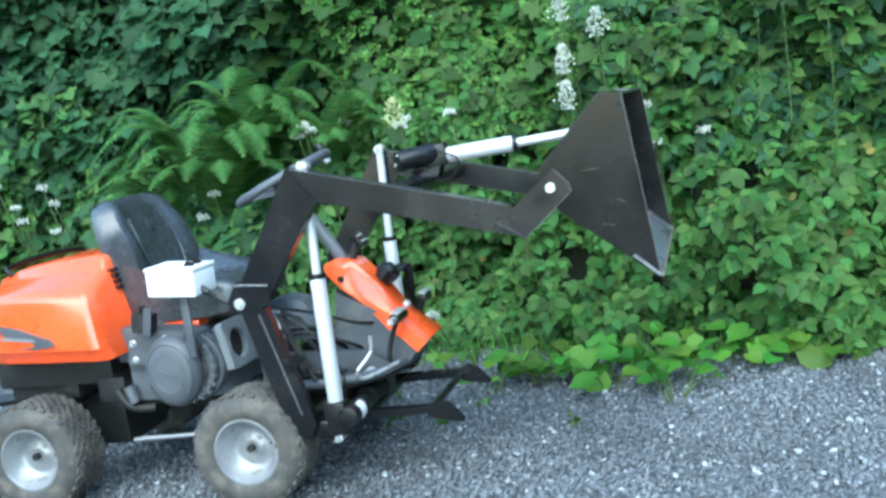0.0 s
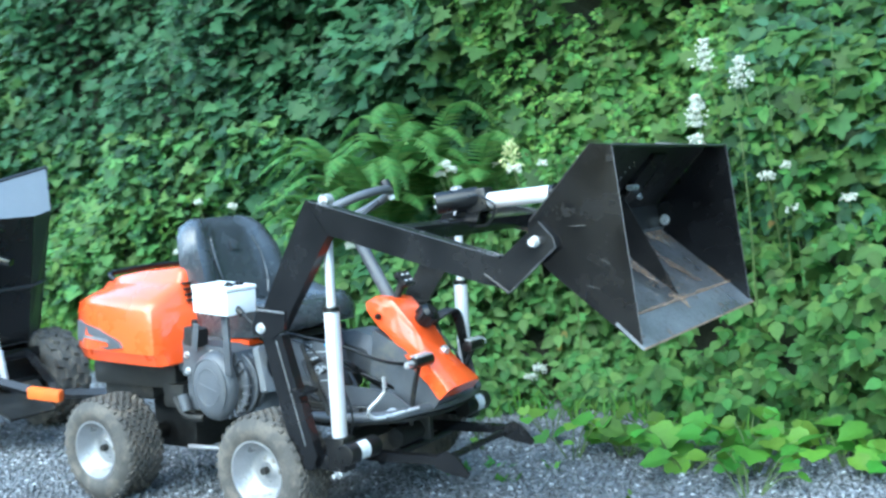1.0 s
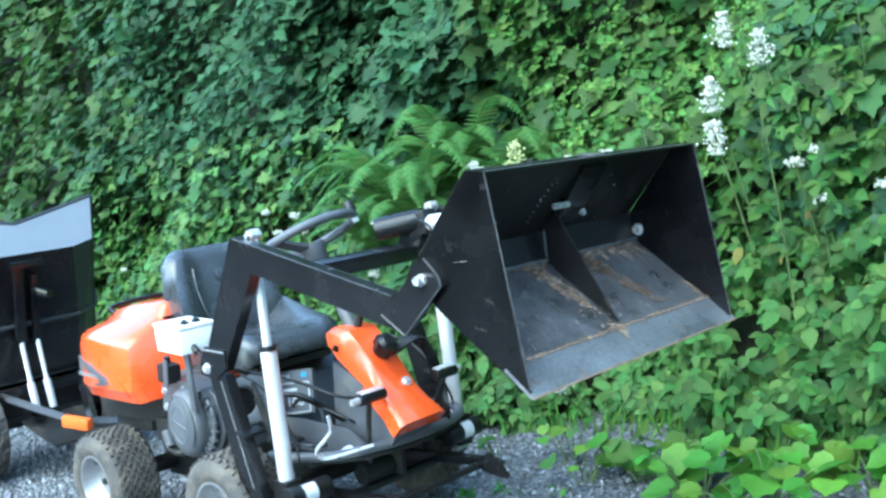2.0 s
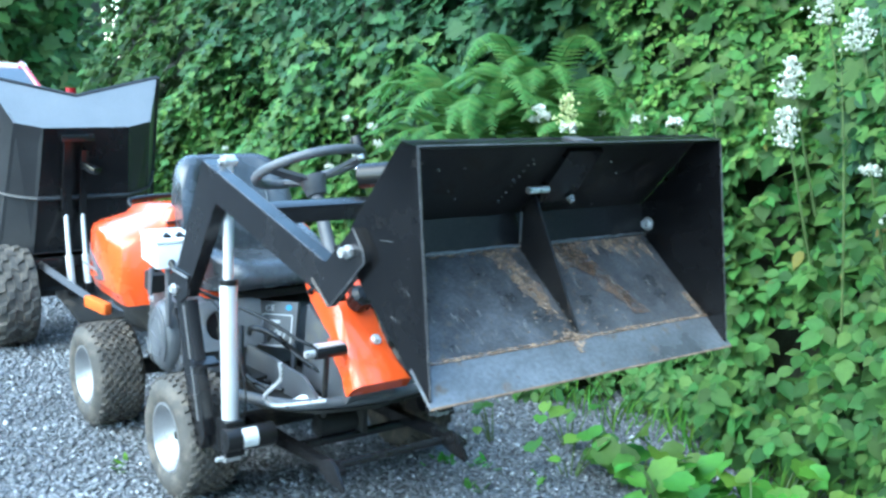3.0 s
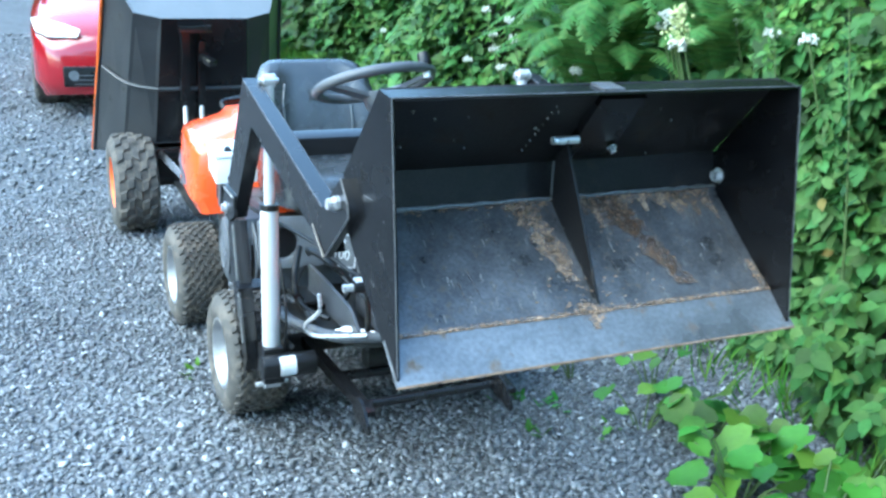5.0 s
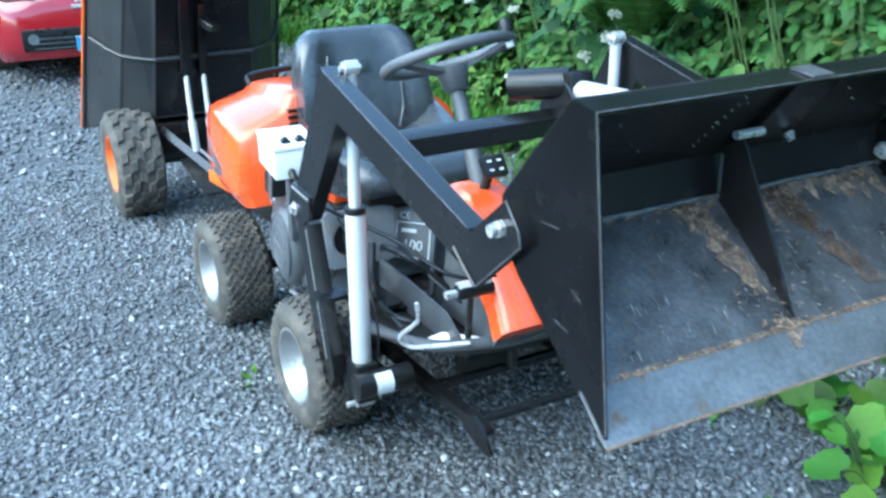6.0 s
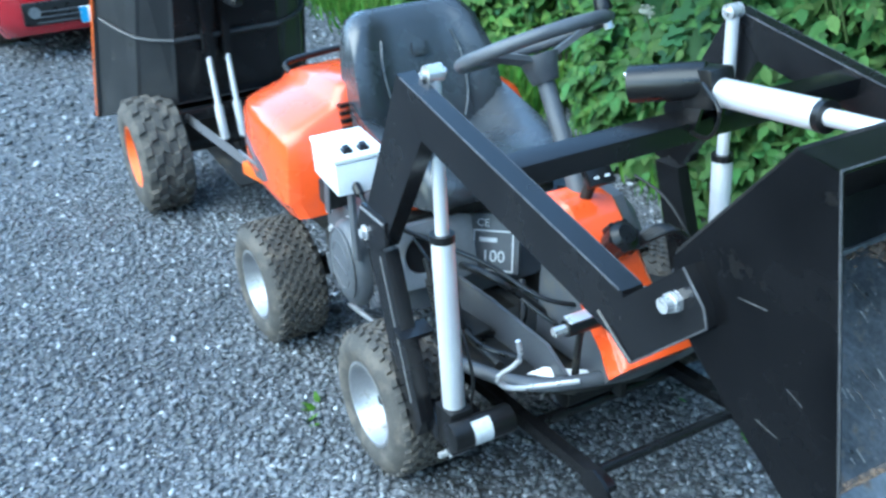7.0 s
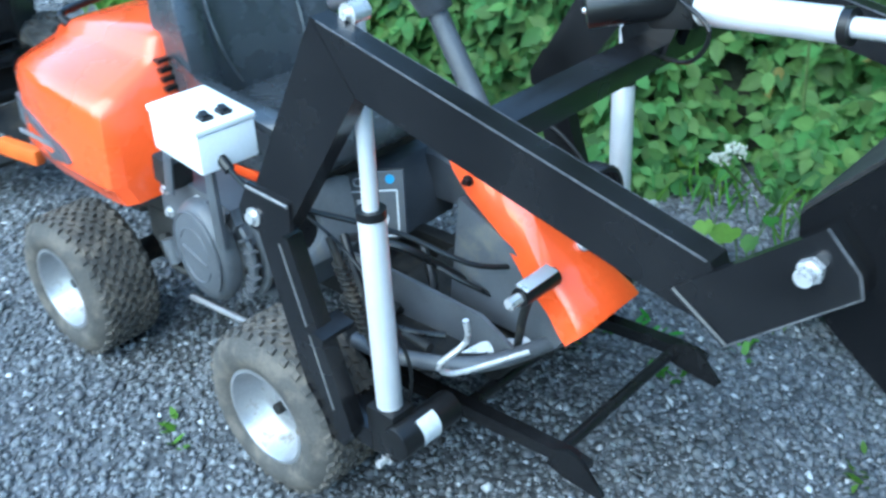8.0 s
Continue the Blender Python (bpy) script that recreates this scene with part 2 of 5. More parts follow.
def ground_z(x, y):
    dip = 0.045 * max(0, min(1, (y - 0.12) / 0.7)) * max(0, min(1, (1.75 - y) / 0.7)) * max(0, min(1, (2.2 - abs(x)) / 0.9))
    return -dip + 0.012 * noise.noise((x * 0.7, y * 0.7, 3.1)) + 0.006 * noise.noise((x * 2.3, y * 2.3, 1.1)) - 0.004 + 0.012 * min(max(-x - 0.6, 0), 30)


def gravel_bed():
    """Small stones by cells, with darker joints between them and slow changes over metres."""
    m = mat("packed_gravel_bed", (0.108, 0.114, 0.122), 0.9, 0, 0.25, 0.8, 0.0, 40)
    nt = m.node_tree
    b = nt.nodes["Principled BSDF"]
    co = nt.nodes.new("ShaderNodeTexCoord").outputs["Object"]
    v = nt.nodes.new("ShaderNodeTexVoronoi")
    v.inputs["Scale"].default_value = 48
    nt.links.new(co, v.inputs["Vector"])
    bw = nt.nodes.new("ShaderNodeRGBToBW")
    nt.links.new(v.outputs["Color"], bw.inputs[0])
    r = nt.nodes.new("ShaderNodeMapRange")
    r.inputs[3].default_value, r.inputs[4].default_value = 0.45, 1.7
    nt.links.new(bw.outputs[0], r.inputs[0])
    j = nt.nodes.new("ShaderNodeMapRange")
    j.inputs[1].default_value, j.inputs[2].default_value, j.inputs[3].default_value, j.inputs[4].default_value = 0.3, 0.75, 1.0, 0.45
    nt.links.new(v.outputs["Distance"], j.inputs[0])
    mul = nt.nodes.new("ShaderNodeMath")
    mul.operation = "MULTIPLY"
    nt.links.new(r.outputs[0], mul.inputs[0])
    nt.links.new(j.outputs[0], mul.inputs[1])
    hs = nt.nodes.new("ShaderNodeHueSaturation")
    nt.links.new(b.inputs["Base Color"].links[0].from_socket, hs.inputs["Color"])
    nt.links.new(mul.outputs[0], hs.inputs["Value"])
    nt.links.new(hs.outputs[0], b.inputs["Base Color"])
    bp = nt.nodes.new("ShaderNodeBump")
    bp.invert = True
    bp.inputs["Strength"].default_value, bp.inputs["Distance"].default_value = 0.8, 0.01
    nt.links.new(v.outputs["Distance"], bp.inputs["Height"])
    nt.links.new(bp.outputs[0], b.inputs["Normal"])
    return m


GRAVEL_BED = gravel_bed()
GRAVEL = mat("crushed_stone", (0.148, 0.157, 0.168), 0.7, 0, 0.28, 1.3, 0.3, 300, island_random=0.36, hue=0.03)
PALE = mat("pale_crushed_stone", (0.36, 0.375, 0.39), 0.6, 0, 0.2, 1.3, 0.3, 300, island_random=0.35, hue=0.02)
# near-black backing: the shade between leaves is put into its colour
SHADEBACK = mat("shade_dark_backing", (0.025, 0.03, 0.016), 0.95, 0, 0.5, 3, 0.8, 60)


def grid_mesh(name, xs, ys, height, material):
    verts = [(x, y, height(x, y)) for y in ys for x in xs]
    n = len(xs)
    faces = [(j * n + i, j * n + i + 1, (j + 1) * n + i + 1, (j + 1) * n + i) for j in range(len(ys) - 1) for i in range(n - 1)]
    me = bpy.data.meshes.new(name)
    me.from_pydata(verts, [], faces)
    me.materials.append(material)
    me.polygons.foreach_set("use_smooth", [True] * len(me.polygons))
    return new(name, me)


def spread(a, b, lo, hi, step):
    """Coordinates that are close together from lo to hi and grow wide apart outwards."""
    mid = list(np.arange(lo, hi + 1e-6, step))
    left, d, v = [], step, lo
    while v > a:
        d *= 1.5
        v -= d
        left.append(max(v, a))
    right, d, v = [], step, hi
    while v < b:
        d *= 1.5
        v += d
        right.append(min(v, b))
    return left[::-1] + mid + right


ground = grid_mesh("ground", spread(-900, 900, -6, 4, 0.12), spread(-900, 900, -4, 3, 0.12), ground_z, GRAVEL_BED)
tagged(ground, "grey crushed gravel yard and drive, packed and damp", "ground", kind="structure")

# ---- the small tractor with its home-built loader ----
CY, CB = 0.502, 0.5225
tractor = new("loader_tractor")
tractor.matrix_basis = pose(0.006, 0.0186, 0.0, -0.42, 0, 1.27)
tagged(tractor, "orange ride-on garden tractor with black home-built front loader, parked on gravel", "tractor")


def mirror_y(y, side):
    return y if side == 0 else 2 * CB - y


def make_wheel(name, x, side, z=0.205, R=0.205, width=0.172, rim_r=0.112, parent=None, rim_mat=None, lug="turf"):
    """A wheel whose outer rim edge lies at y = 0 on the near side."""
    d = 1 if side == 0 else -1
    y0 = mirror_y(0.0, side)
    wheel = new(name)
    wheel.parent = parent
    wheel.matrix_basis = pose(x, y0, z)
    w = width
    prof = [(rim_r, 0.004), (rim_r + 0.012, -0.008), (rim_r + 0.035, -0.014), (R - 0.04, -0.013), (R - 0.018, -0.003), (R - 0.008, 0.016), (R - 0.004, 0.05),
            (R - 0.003, w / 2), (R - 0.004, w - 0.05), (R - 0.008, w - 0.016), (R - 0.018, w + 0.003), (R - 0.04, w + 0.013), (rim_r + 0.03, w + 0.01), (rim_r, w - 0.004)]
    # side walls, and a tread of raised blocks in slanting rows
    rows, count, raise_ = (10, 64, 0.008) if lug == "turf" else (5, 30, 0.014)
    tread = [(R - raise_ - (0.006 if k in (0, rows) else 0), w * (0.02 + 0.96 * k / rows)) for k in range(rows + 1)]
    lo, hi = [q for q in prof[:4]], [q for q in prof[10:]]
    full = lo + tread + hi
    bm = bmesh.new()
    rings = []
    for i, (r, y) in enumerate(full):
        k = i - len(lo)
        tw = (0.22 * (k % 3) if 0 <= k <= rows else 0.0) * math.tau / count
        rings.append([bm.verts.new((r * math.cos(j * math.tau / count + tw), d * y, r * math.sin(j * math.tau / count + tw))) for j in range(count)])
    blocks = []
    for i, (A, B) in enumerate(zip(rings, rings[1:])):
        for j in range(count):
            f = bm.faces.new((A[j], A[(j + 1) % count], B[(j + 1) % count], B[j]))
            if len(lo) <= i < len(lo) + rows and (i + j) % 2:
                blocks.append(f)
    bmesh.ops.recalc_face_normals(bm, faces=bm.faces)
    bmesh.ops.inset_individual(bm, faces=blocks, thickness=0.0018 if lug == "turf" else 0.006, depth=raise_)
    part("tyre", bm, RUBBER, wheel, "muddy rubber tyre with a block tread", smooth=40)
    prof = [(rim_r + 0.004, 0.002), (rim_r + 0.006, -0.004), (rim_r - 0.002, -0.005), (rim_r - 0.008, 0.004), (rim_r - 0.014, 0.026), (rim_r - 0.022, 0.034), (rim_r - 0.03, 0.054),
            (rim_r - 0.048, 0.062), (0.04, 0.058), (0.03, 0.05), (0.026, 0.05), (0.022, 0.052), (0.0, 0.052)]
    part("rim", revolve([(r, d * y) for r, y in prof], 48), rim_mat or RIM, wheel, smooth=50)
    bm = rod((0, d * 0.03, 0), (0, d * 0.052, 0), 0.013, seg=14)
    part("hub", bm, DARK, wheel)
    for k in range(1):
        part("valve", rod((rim_r * 0.72, d * 0.028, 0.02), (rim_r * 0.75, d * 0.05, 0.02), 0.004, seg=8), DARK, wheel)
    return wheel


make_wheel("front_wheel", 0.0, 0, parent=tractor)
make_wheel("front_wheel", 0.0, 1, parent=tractor)
make_wheel("rear_wheel", -0.86, 0, parent=tractor)
make_wheel("rear_wheel", -0.86, 1, parent=tractor)

# frame and axles under the body
part("rear_axle", rod((-0.86, 0.14, 0.205), (-0.86, 0.93, 0.205), 0.035), DARK, tractor)
part("front_axle", rod((0, 0.14, 0.205), (0, 0.93, 0.205), 0.035), DARK, tractor)
part("gearbox", box((-0.80, CY, 0.24), (0.26, 0.3, 0.22)), DARK, tractor, bevel=0.03)
bm = box((-0.42, CY, 0.30), (0.9, 0.07, 0.09))
box((-0.2, CY - 0.13, 0.33), (0.75, 0.04, 0.07), bm=bm)
box((-0.2, CY + 0.13, 0.33), (0.75, 0.04, 0.07), bm=bm)
part("chassis_beam", bm, DARK, tractor, bevel=0.004)
part("link_rod", rod((-0.55, 0.2, 0.2), (0.06, 0.22, 0.22), 0.009), RIM, tractor)
part("rear_bumper", box((-0.92, CY, 0.42), (0.3, 0.55, 0.12)), DARK, tractor, bevel=0.02)

# engine hood: faceted orange shell
def hood_ring(x, zb, zs, zt, hb, hs, ht, lean=0.0):
    """A cross section: bottom, shoulder and top heights and half widths."""
    rise = zt - zs
    pts = [(-hb + 0.022, zb - 0.022), (-hb + 0.008, zb + 0.016), (-hb, zb + 0.024), (-hs - 0.004, zs - 0.035), (-hs + 0.008, zs - 0.008), (-hs + 0.04, zs + 0.1 * rise),
           (-ht - 0.045, zs + 0.42 * rise), (-ht - 0.02, zs + 0.55 * rise), (-ht - 0.002, zs + 0.88 * rise), (-ht + 0.016, zt - 0.004), (-ht + 0.06, zt)]
    both = [(y, z) for y, z in pts] + [(-y * 0.8, z) for y, z in pts[::-1]]
    return [(x - lean * (z - zb), CY + y, z) for y, z in both]


rings = [hood_ring(-1.11, 0.60, 0.72, 0.76, 0.25, 0.23, 0.14),
         hood_ring(-1.095, 0.58, 0.755, 0.805, 0.33, 0.32, 0.2),
         hood_ring(-1.04, 0.57, 0.785, 0.845, 0.405, 0.39, 0.24),
         hood_ring(-0.94, 0.57, 0.805, 0.872, 0.445, 0.43, 0.255),
         hood_ring(-0.80, 0.57, 0.805, 0.89, 0.465, 0.45, 0.26),
         hood_ring(-0.55, 0.565, 0.785, 0.90, 0.475, 0.45, 0.26, 0.16),
         hood_ring(-0.51, 0.565, 0.778, 0.897, 0.47, 0.44, 0.255, 0.22),
         hood_ring(-0.492, 0.568, 0.765, 0.887, 0.445, 0.41, 0.24, 0.24)]
hood = part("hood", loft(rings), ORANGE, tractor, "glossy orange moulded plastic engine hood", bevel=0.005, smooth=38)
for sgn in (-1, 0.8):
    bm = slab([(-1.03, CY + sgn * 0.402, 0.625), (-1.02, CY + sgn * 0.404, 0.705), (-0.84, CY + sgn * 0.452, 0.68), (-0.71, CY + sgn * 0.464, 0.635), (-0.69, CY + sgn * 0.466, 0.612), (-0.78, CY + sgn * 0.460, 0.602)], (0, sgn * 0.014, 0))
    part("side_badge", bm, GREYPLASTIC, hood, "grey plastic side badge")
    part("badge_lettering", box((-0.83, CY + sgn * 0.472, 0.642), (0.15, 0.004, 0.011), (0, 7, -5 * sgn)), RIM, hood)
    bm = bmesh.new()
    for k in range(4):
        box((-0.553 + 0.0053 * k, CY + sgn * 0.252, 0.838 - 0.022 * k), (0.022, 0.04, 0.009), bm=bm)
    part("vent_slots", bm, CABLE, hood)
part("grab_bar", tube([(-0.98, CY - 0.25, 0.848), (-1.01, CY - 0.235, 0.875), (-1.03, CY, 0.885), (-1.01, CY + 0.235, 0.875), (-0.98, CY + 0.25, 0.848)], 0.011), CABLE, tractor, "black bar over the back of the hood")
part("hood_skirt", box((-0.84, CY, 0.47), (0.5, 0.62, 0.1)), DARK, tractor, bevel=0.02)
part("orange_seat_deck", box((-0.42, CY, 0.595), (0.36, 0.5, 0.06)), ORANGE, tractor, bevel=0.015)

# engine side: belt cover, engine block, control levers
bm = revolve([(0.0, -0.004), (0.075, -0.004), (0.105, 0.0), (0.125, 0.014), (0.132, 0.03), (0.132, 0.05), (0.1, 0.058)], 40)
cover_m = pose(-0.293, 0.085, 0.472, 0, 0, -2) @ Matrix.Diagonal((0.82, 1.0, 0.98, 1)) @ pose(0, 0, 0, 0, 14, 0)
bmesh.ops.transform(bm, matrix=cover_m, verts=bm.verts)
cover = part("engine_cover", bm, GREYPLASTIC, tractor, "dark grey oval plastic engine cover")
for rr, yy, a0, a1, th in ((0.108, 0.0, -30, 215, 0.0035), (0.07, -0.004, 20, 170, 0.0025), (0.07, -0.004, 200, 350, 0.0025)):
    part("cover_rib", tube([cover_m @ Vector((rr * math.cos(radians(a)), yy, rr * math.sin(radians(a)))) for a in np.linspace(a0, a1, 24)], th, 6), GREYPLASTIC, cover)
part("cover_mark", tube([cover_m @ Vector((-0.055, -0.005, 0.0)), cover_m @ Vector((0.055, -0.005, 0.0))], 0.003, 6), GREYPLASTIC, cover)
# ribbed shroud of the blower behind the cover, and the casting above it
for k, (yy, rr) in enumerate(((0.125, 0.118), (0.152, 0.124), (0.185, 0.116))):
    part("shroud_ring", revolve([(rr - 0.04, 0), (rr, 0), (rr + 0.004, 0.006), (rr, 0.014), (rr - 0.04, 0.014), (rr - 0.04, 0)], 40, at=(-0.255 + 0.012 * k, yy, 0.478)), GREYPLASTIC, tractor, "dark grey finned blower shroud")
for k in range(22):
    a = math.tau * k / 22
    part("shroud_fin", box((-0.25 + 0.11 * math.cos(a), 0.128, 0.478 + 0.112 * math.sin(a)), (0.03, 0.022, 0.006), (0, -math.degrees(a), 0)), GREYPLASTIC, tractor)
part("engine_casting", prism([(-0.47, 0.50), (-0.46, 0.60), (-0.40, 0.625), (-0.27, 0.615), (-0.19, 0.60), (-0.15, 0.52), (-0.2, 0.5)], 0.125, 0.23), GREYPLASTIC, tractor, "dirty grey cast engine housing", bevel=0.014)
part("carburettor", box((-0.375, 0.115, 0.655), (0.075, 0.06, 0.07), (0, 8, 0)), DARK, tractor, bevel=0.01)
part("choke_plate", box((-0.345, 0.085, 0.66), (0.03, 0.006, 0.1), (0, 12, 0)), GREYPLASTIC, tractor, bevel=0.002)
for x_, z_ in ((-0.44, 0.58), (-0.31, 0.59), (-0.44, 0.52)):
    bolt((x_, 0.125, z_), (0, -1, 0), 0.009, 0.008, tractor)
bm = box((-0.36, 0.3, 0.47), (0.32, 0.22, 0.26))
part("engine_block", bm, DARK, tractor, bevel=0.025)
for k in range(7):
    part("cooling_fin", revolve([(0.09, 0), (0.112, 0), (0.112, 0.006), (0.09, 0.006), (0.09, 0)], 32, at=(-0.27 + 0.003 * k, 0.125 + 0.011 * k, 0.47)), DARK, tractor)
part("air_cleaner", box((-0.46, 0.23, 0.565), (0.16, 0.14, 0.13)), GREYPLASTIC, tractor, bevel=0.02)
part("muffler", box((-0.60, 0.28, 0.40), (0.12, 0.2, 0.1)), DARK, tractor, bevel=0.02)
bm = tube([(-0.56, 0.16, 0.40), (-0.5, 0.15, 0.34), (-0.42, 0.17, 0.33)], 0.016)
part("exhaust_pipe", bm, DARK, tractor)
part("fuel_filter", rod((-0.5, 0.14, 0.42), (-0.48, 0.14, 0.36), 0.02), GREYPLASTIC, tractor)
part("throttle_lever", tube([(-0.40, 0.16, 0.55), (-0.4, 0.13, 0.62), (-0.385, 0.12, 0.67)], 0.007), DARK, tractor)
part("lever_knob", rod((-0.388, 0.12, 0.655), (-0.375, 0.115, 0.715), 0.016, 0.012), CABLE, tractor)

# grey plastic tunnel under the seat, an air duct with a round mouth, and the far fender
rings = []
for x, zt, hw in ((-0.5, 0.57, 0.33), (-0.3, 0.59, 0.35), (-0.2, 0.585, 0.34), (-0.15, 0.55, 0.31), (-0.12, 0.44, 0.26)):
    rings.append([(x, CY - hw, 0.36), (x, CY - hw, zt - 0.06), (x, CY - hw + 0.06, zt), (x, CY + hw - 0.06, zt), (x, CY + hw, zt - 0.06), (x, CY + hw, 0.36)])
tunnel = part("seat_tunnel", loft(rings), GREYPLASTIC, tractor, "dark grey moulded plastic tunnel", bevel=0.012)
mouth, face = Vector((-0.086, 0.236, 0.535)), Vector((0.98, -0.06, 0.2)).normalized()
e_r = Vector((0.06, 0.98, 0)).normalized()
e_u = face.cross(e_r).normalized()
bm, rings = bmesh.new(), []
for r_in, back in ((0.050, 0.022), (0.053, 0.0), (0.060, -0.004), (None, 0.0), (None, 0.03)):
    ring = []
    for k in range(40):
        c, s_ = math.cos(math.tau * k / 40), math.sin(math.tau * k / 40)
        w = r_in or min((0.15 if c > 0 else 0.078) / max(abs(c), 1e-6), (0.088 if s_ > 0 else 0.085) / max(abs(s_), 1e-6))
        ring.append(bm.verts.new(mouth + e_r * w * c + e_u * w * s_ - face * back))
    rings.append(ring)
for A_, B_ in zip(rings, rings[1:]):
    for k in range(40):
        bm.faces.new((A_[k], A_[(k + 1) % 40], B_[(k + 1) % 40], B_[k]))
duct = part("air_duct", bm, MIDPLASTIC, tractor, "grey plastic housing with a round air duct", smooth=40)
# black disc closes the hole in place of its inner shade
part("duct_mouth", rod(mouth - face * 0.021, mouth - face * 0.018, 0.052, seg=28), CABLE, duct, "black disc standing for the shaded inside of the duct")
rings = [[(x, 0.70, 0.42), (x, 0.70, z - 0.05), (x, 0.74, z), (x, 0.86, z), (x, 0.90, z - 0.05), (x, 0.90, 0.42)] for x, z in ((-0.25, 0.57), (-0.12, 0.59), (-0.04, 0.57), (0.01, 0.50), (0.03, 0.45))]
part("fender", loft(rings), GREYPLASTIC, tractor, "dark grey plastic fender", bevel=0.015)
plate_m = Matrix.Translation((-0.085, 0.455, 0.512)) @ pose(0, 0, 0, 90, 0, 42) @ pose(0, 0, 0, -14, 0, 0)
bm = box((0, 0, 0), (0.145, 0.165, 0.03))
bmesh.ops.transform(bm, matrix=plate_m, verts=bm.verts)
battery = part("battery_panel", bm, GREYPLASTIC, tractor, "dark grey panel with white printed marks", bevel=0.004)
words("marking", "CE", 0.03, plate_m @ pose(-0.03, 0.047, 0.0165), LABEL, battery)
words("marking", "100", 0.045, plate_m @ pose(0.0, -0.05, 0.0165), LABEL, battery)
for c, s in (((0, 0.035), (0.11, 0.004)), ((0, -0.075), (0.11, 0.004)), ((-0.055, -0.02), (0.004, 0.11)), ((0.055, -0.02), (0.004, 0.11)), ((-0.015, 0.01), (0.05, 0.012))):
    bm = box((*c, 0.0165), (*s, 0.002))
    bmesh.ops.transform(bm, matrix=plate_m, verts=bm.verts)
    part("print_bar", bm, LABEL, battery)
bm = rod((0.04, 0.062, 0.0155), (0.04, 0.062, 0.0175), 0.011)
bmesh.ops.transform(bm, matrix=plate_m, verts=bm.verts)
part("blue_mark", bm, BLUE, battery)

# seat
def seat_ring(c, up, w, th, bulge):
    """A cross section of a pad across the machine, at centre c, with a raised side bolster."""
    u = Vector(up).normalized()
    out = []
    for k in range(13):
        s = -1 + 2 * k / 12
        rise = bulge * max(0, abs(s) - 0.45) ** 1.5 * 2.2 - (0.4 * th if abs(s) == 1 else 0)
        out.append(Vector(c) + Vector((0, s * w / 2, 0)) + u * (th / 2 + rise))
    for k in range(13):
        s = 1 - 2 * k / 12
        out.append(Vector(c) + Vector((0, s * w / 2 * 0.96, 0)) - u * (th / 2))
    return out


seat = new("seat")
seat.parent = tractor
seat.matrix_basis = pose(0.006, -0.012, 0.014)
tagged(seat, "black vinyl bucket seat with stitched side bolsters")
rings = [seat_ring((x, CY, z), (-0.08, 0, 1), w, th, b) for x, z, w, th, b in
         ((-0.06, 0.665, 0.30, 0.03, 0.0), (-0.075, 0.675, 0.40, 0.07, 0.01), (-0.12, 0.68, 0.46, 0.10, 0.035), (-0.25, 0.67, 0.49, 0.11, 0.085), (-0.40, 0.665, 0.495, 0.11, 0.14), (-0.51, 0.68, 0.48, 0.10, 0.17), (-0.56, 0.69, 0.43, 0.05, 0.10))]
part("seat_cushion", loft(rings), VINYL, seat, bevel=0.0, smooth=60)
rings = [seat_ring((x, CY, z), (1, 0, 0.28), w, th, b) for x, z, w, th, b in
         ((-0.50, 0.66, 0.42, 0.05, 0.02), (-0.505, 0.70, 0.46, 0.09, 0.06), (-0.535, 0.80, 0.47, 0.10, 0.08), (-0.57, 0.92, 0.45, 0.10, 0.075), (-0.60, 1.01, 0.41, 0.09, 0.05), (-0.615, 1.05, 0.37, 0.07, 0.02), (-0.62, 1.068, 0.30, 0.03, 0.0))]
part("backrest", loft(rings), VINYL, seat, smooth=60)
for sgn in (-1, 1):
    part("seam", tube([(-0.448, CY + sgn * 0.10, 0.75), (-0.470, CY + sgn * 0.125, 0.82), (-0.505, CY + sgn * 0.13, 0.92), (-0.538, CY + sgn * 0.115, 0.99)], 0.005), VINYL, seat)
part("embossed_badge", box((-0.52, CY, 0.955), (0.006, 0.05, 0.04), (0, -15, 0)), VINYL, seat, bevel=0.002)
part("seat_pan", box((-0.32, CY, 0.61), (0.42, 0.36, 0.03)), DARK, seat, bevel=0.01)

# white control box on its post
cbox = new("control_box")
cbox.parent = tractor
box_m = pose(-0.193, 0.096, 0.803, 1, 3, -5)
bm = box((0, 0, -0.008), (0.19, 0.135, 0.085))
bmesh.ops.transform(bm, matrix=box_m, verts=bm.verts)
part("case", bm, WHITE, cbox, "white plastic junction box", bevel=0.006)
bm = box((0, 0, 0.042), (0.196, 0.141, 0.014))
bmesh.ops.transform(bm, matrix=box_m, verts=bm.verts)
part("lid", bm, WHITE, cbox, bevel=0.005)
for k in (-1, 1):
    bm = box((0.055, 0.022 * k, 0.052), (0.03, 0.026, 0.01))
    box((0.055, 0.022 * k, 0.059), (0.02, 0.016, 0.008), (0, 14, 0), bm)
    bmesh.ops.transform(bm, matrix=box_m, verts=bm.verts)
    part("rocker_switch", bm, CABLE, cbox, "black rocker switch", bevel=0.002)
part("post", box((-0.19, 0.09, 0.645), (0.03, 0.012, 0.24)), GREYPLASTIC, cbox, bevel=0.002)
part("gland", rod((-0.108, 0.07, 0.77), (-0.083, 0.07, 0.75), 0.012), CABLE, cbox)
part("box_cable", tube([(-0.085, 0.07, 0.755), (-0.04, 0.085, 0.71), (0.05, 0.13, 0.68), (0.2, 0.25, 0.62), (0.34, 0.34, 0.55), (0.42, 0.5, 0.52)], 0.006), CABLE, tractor)

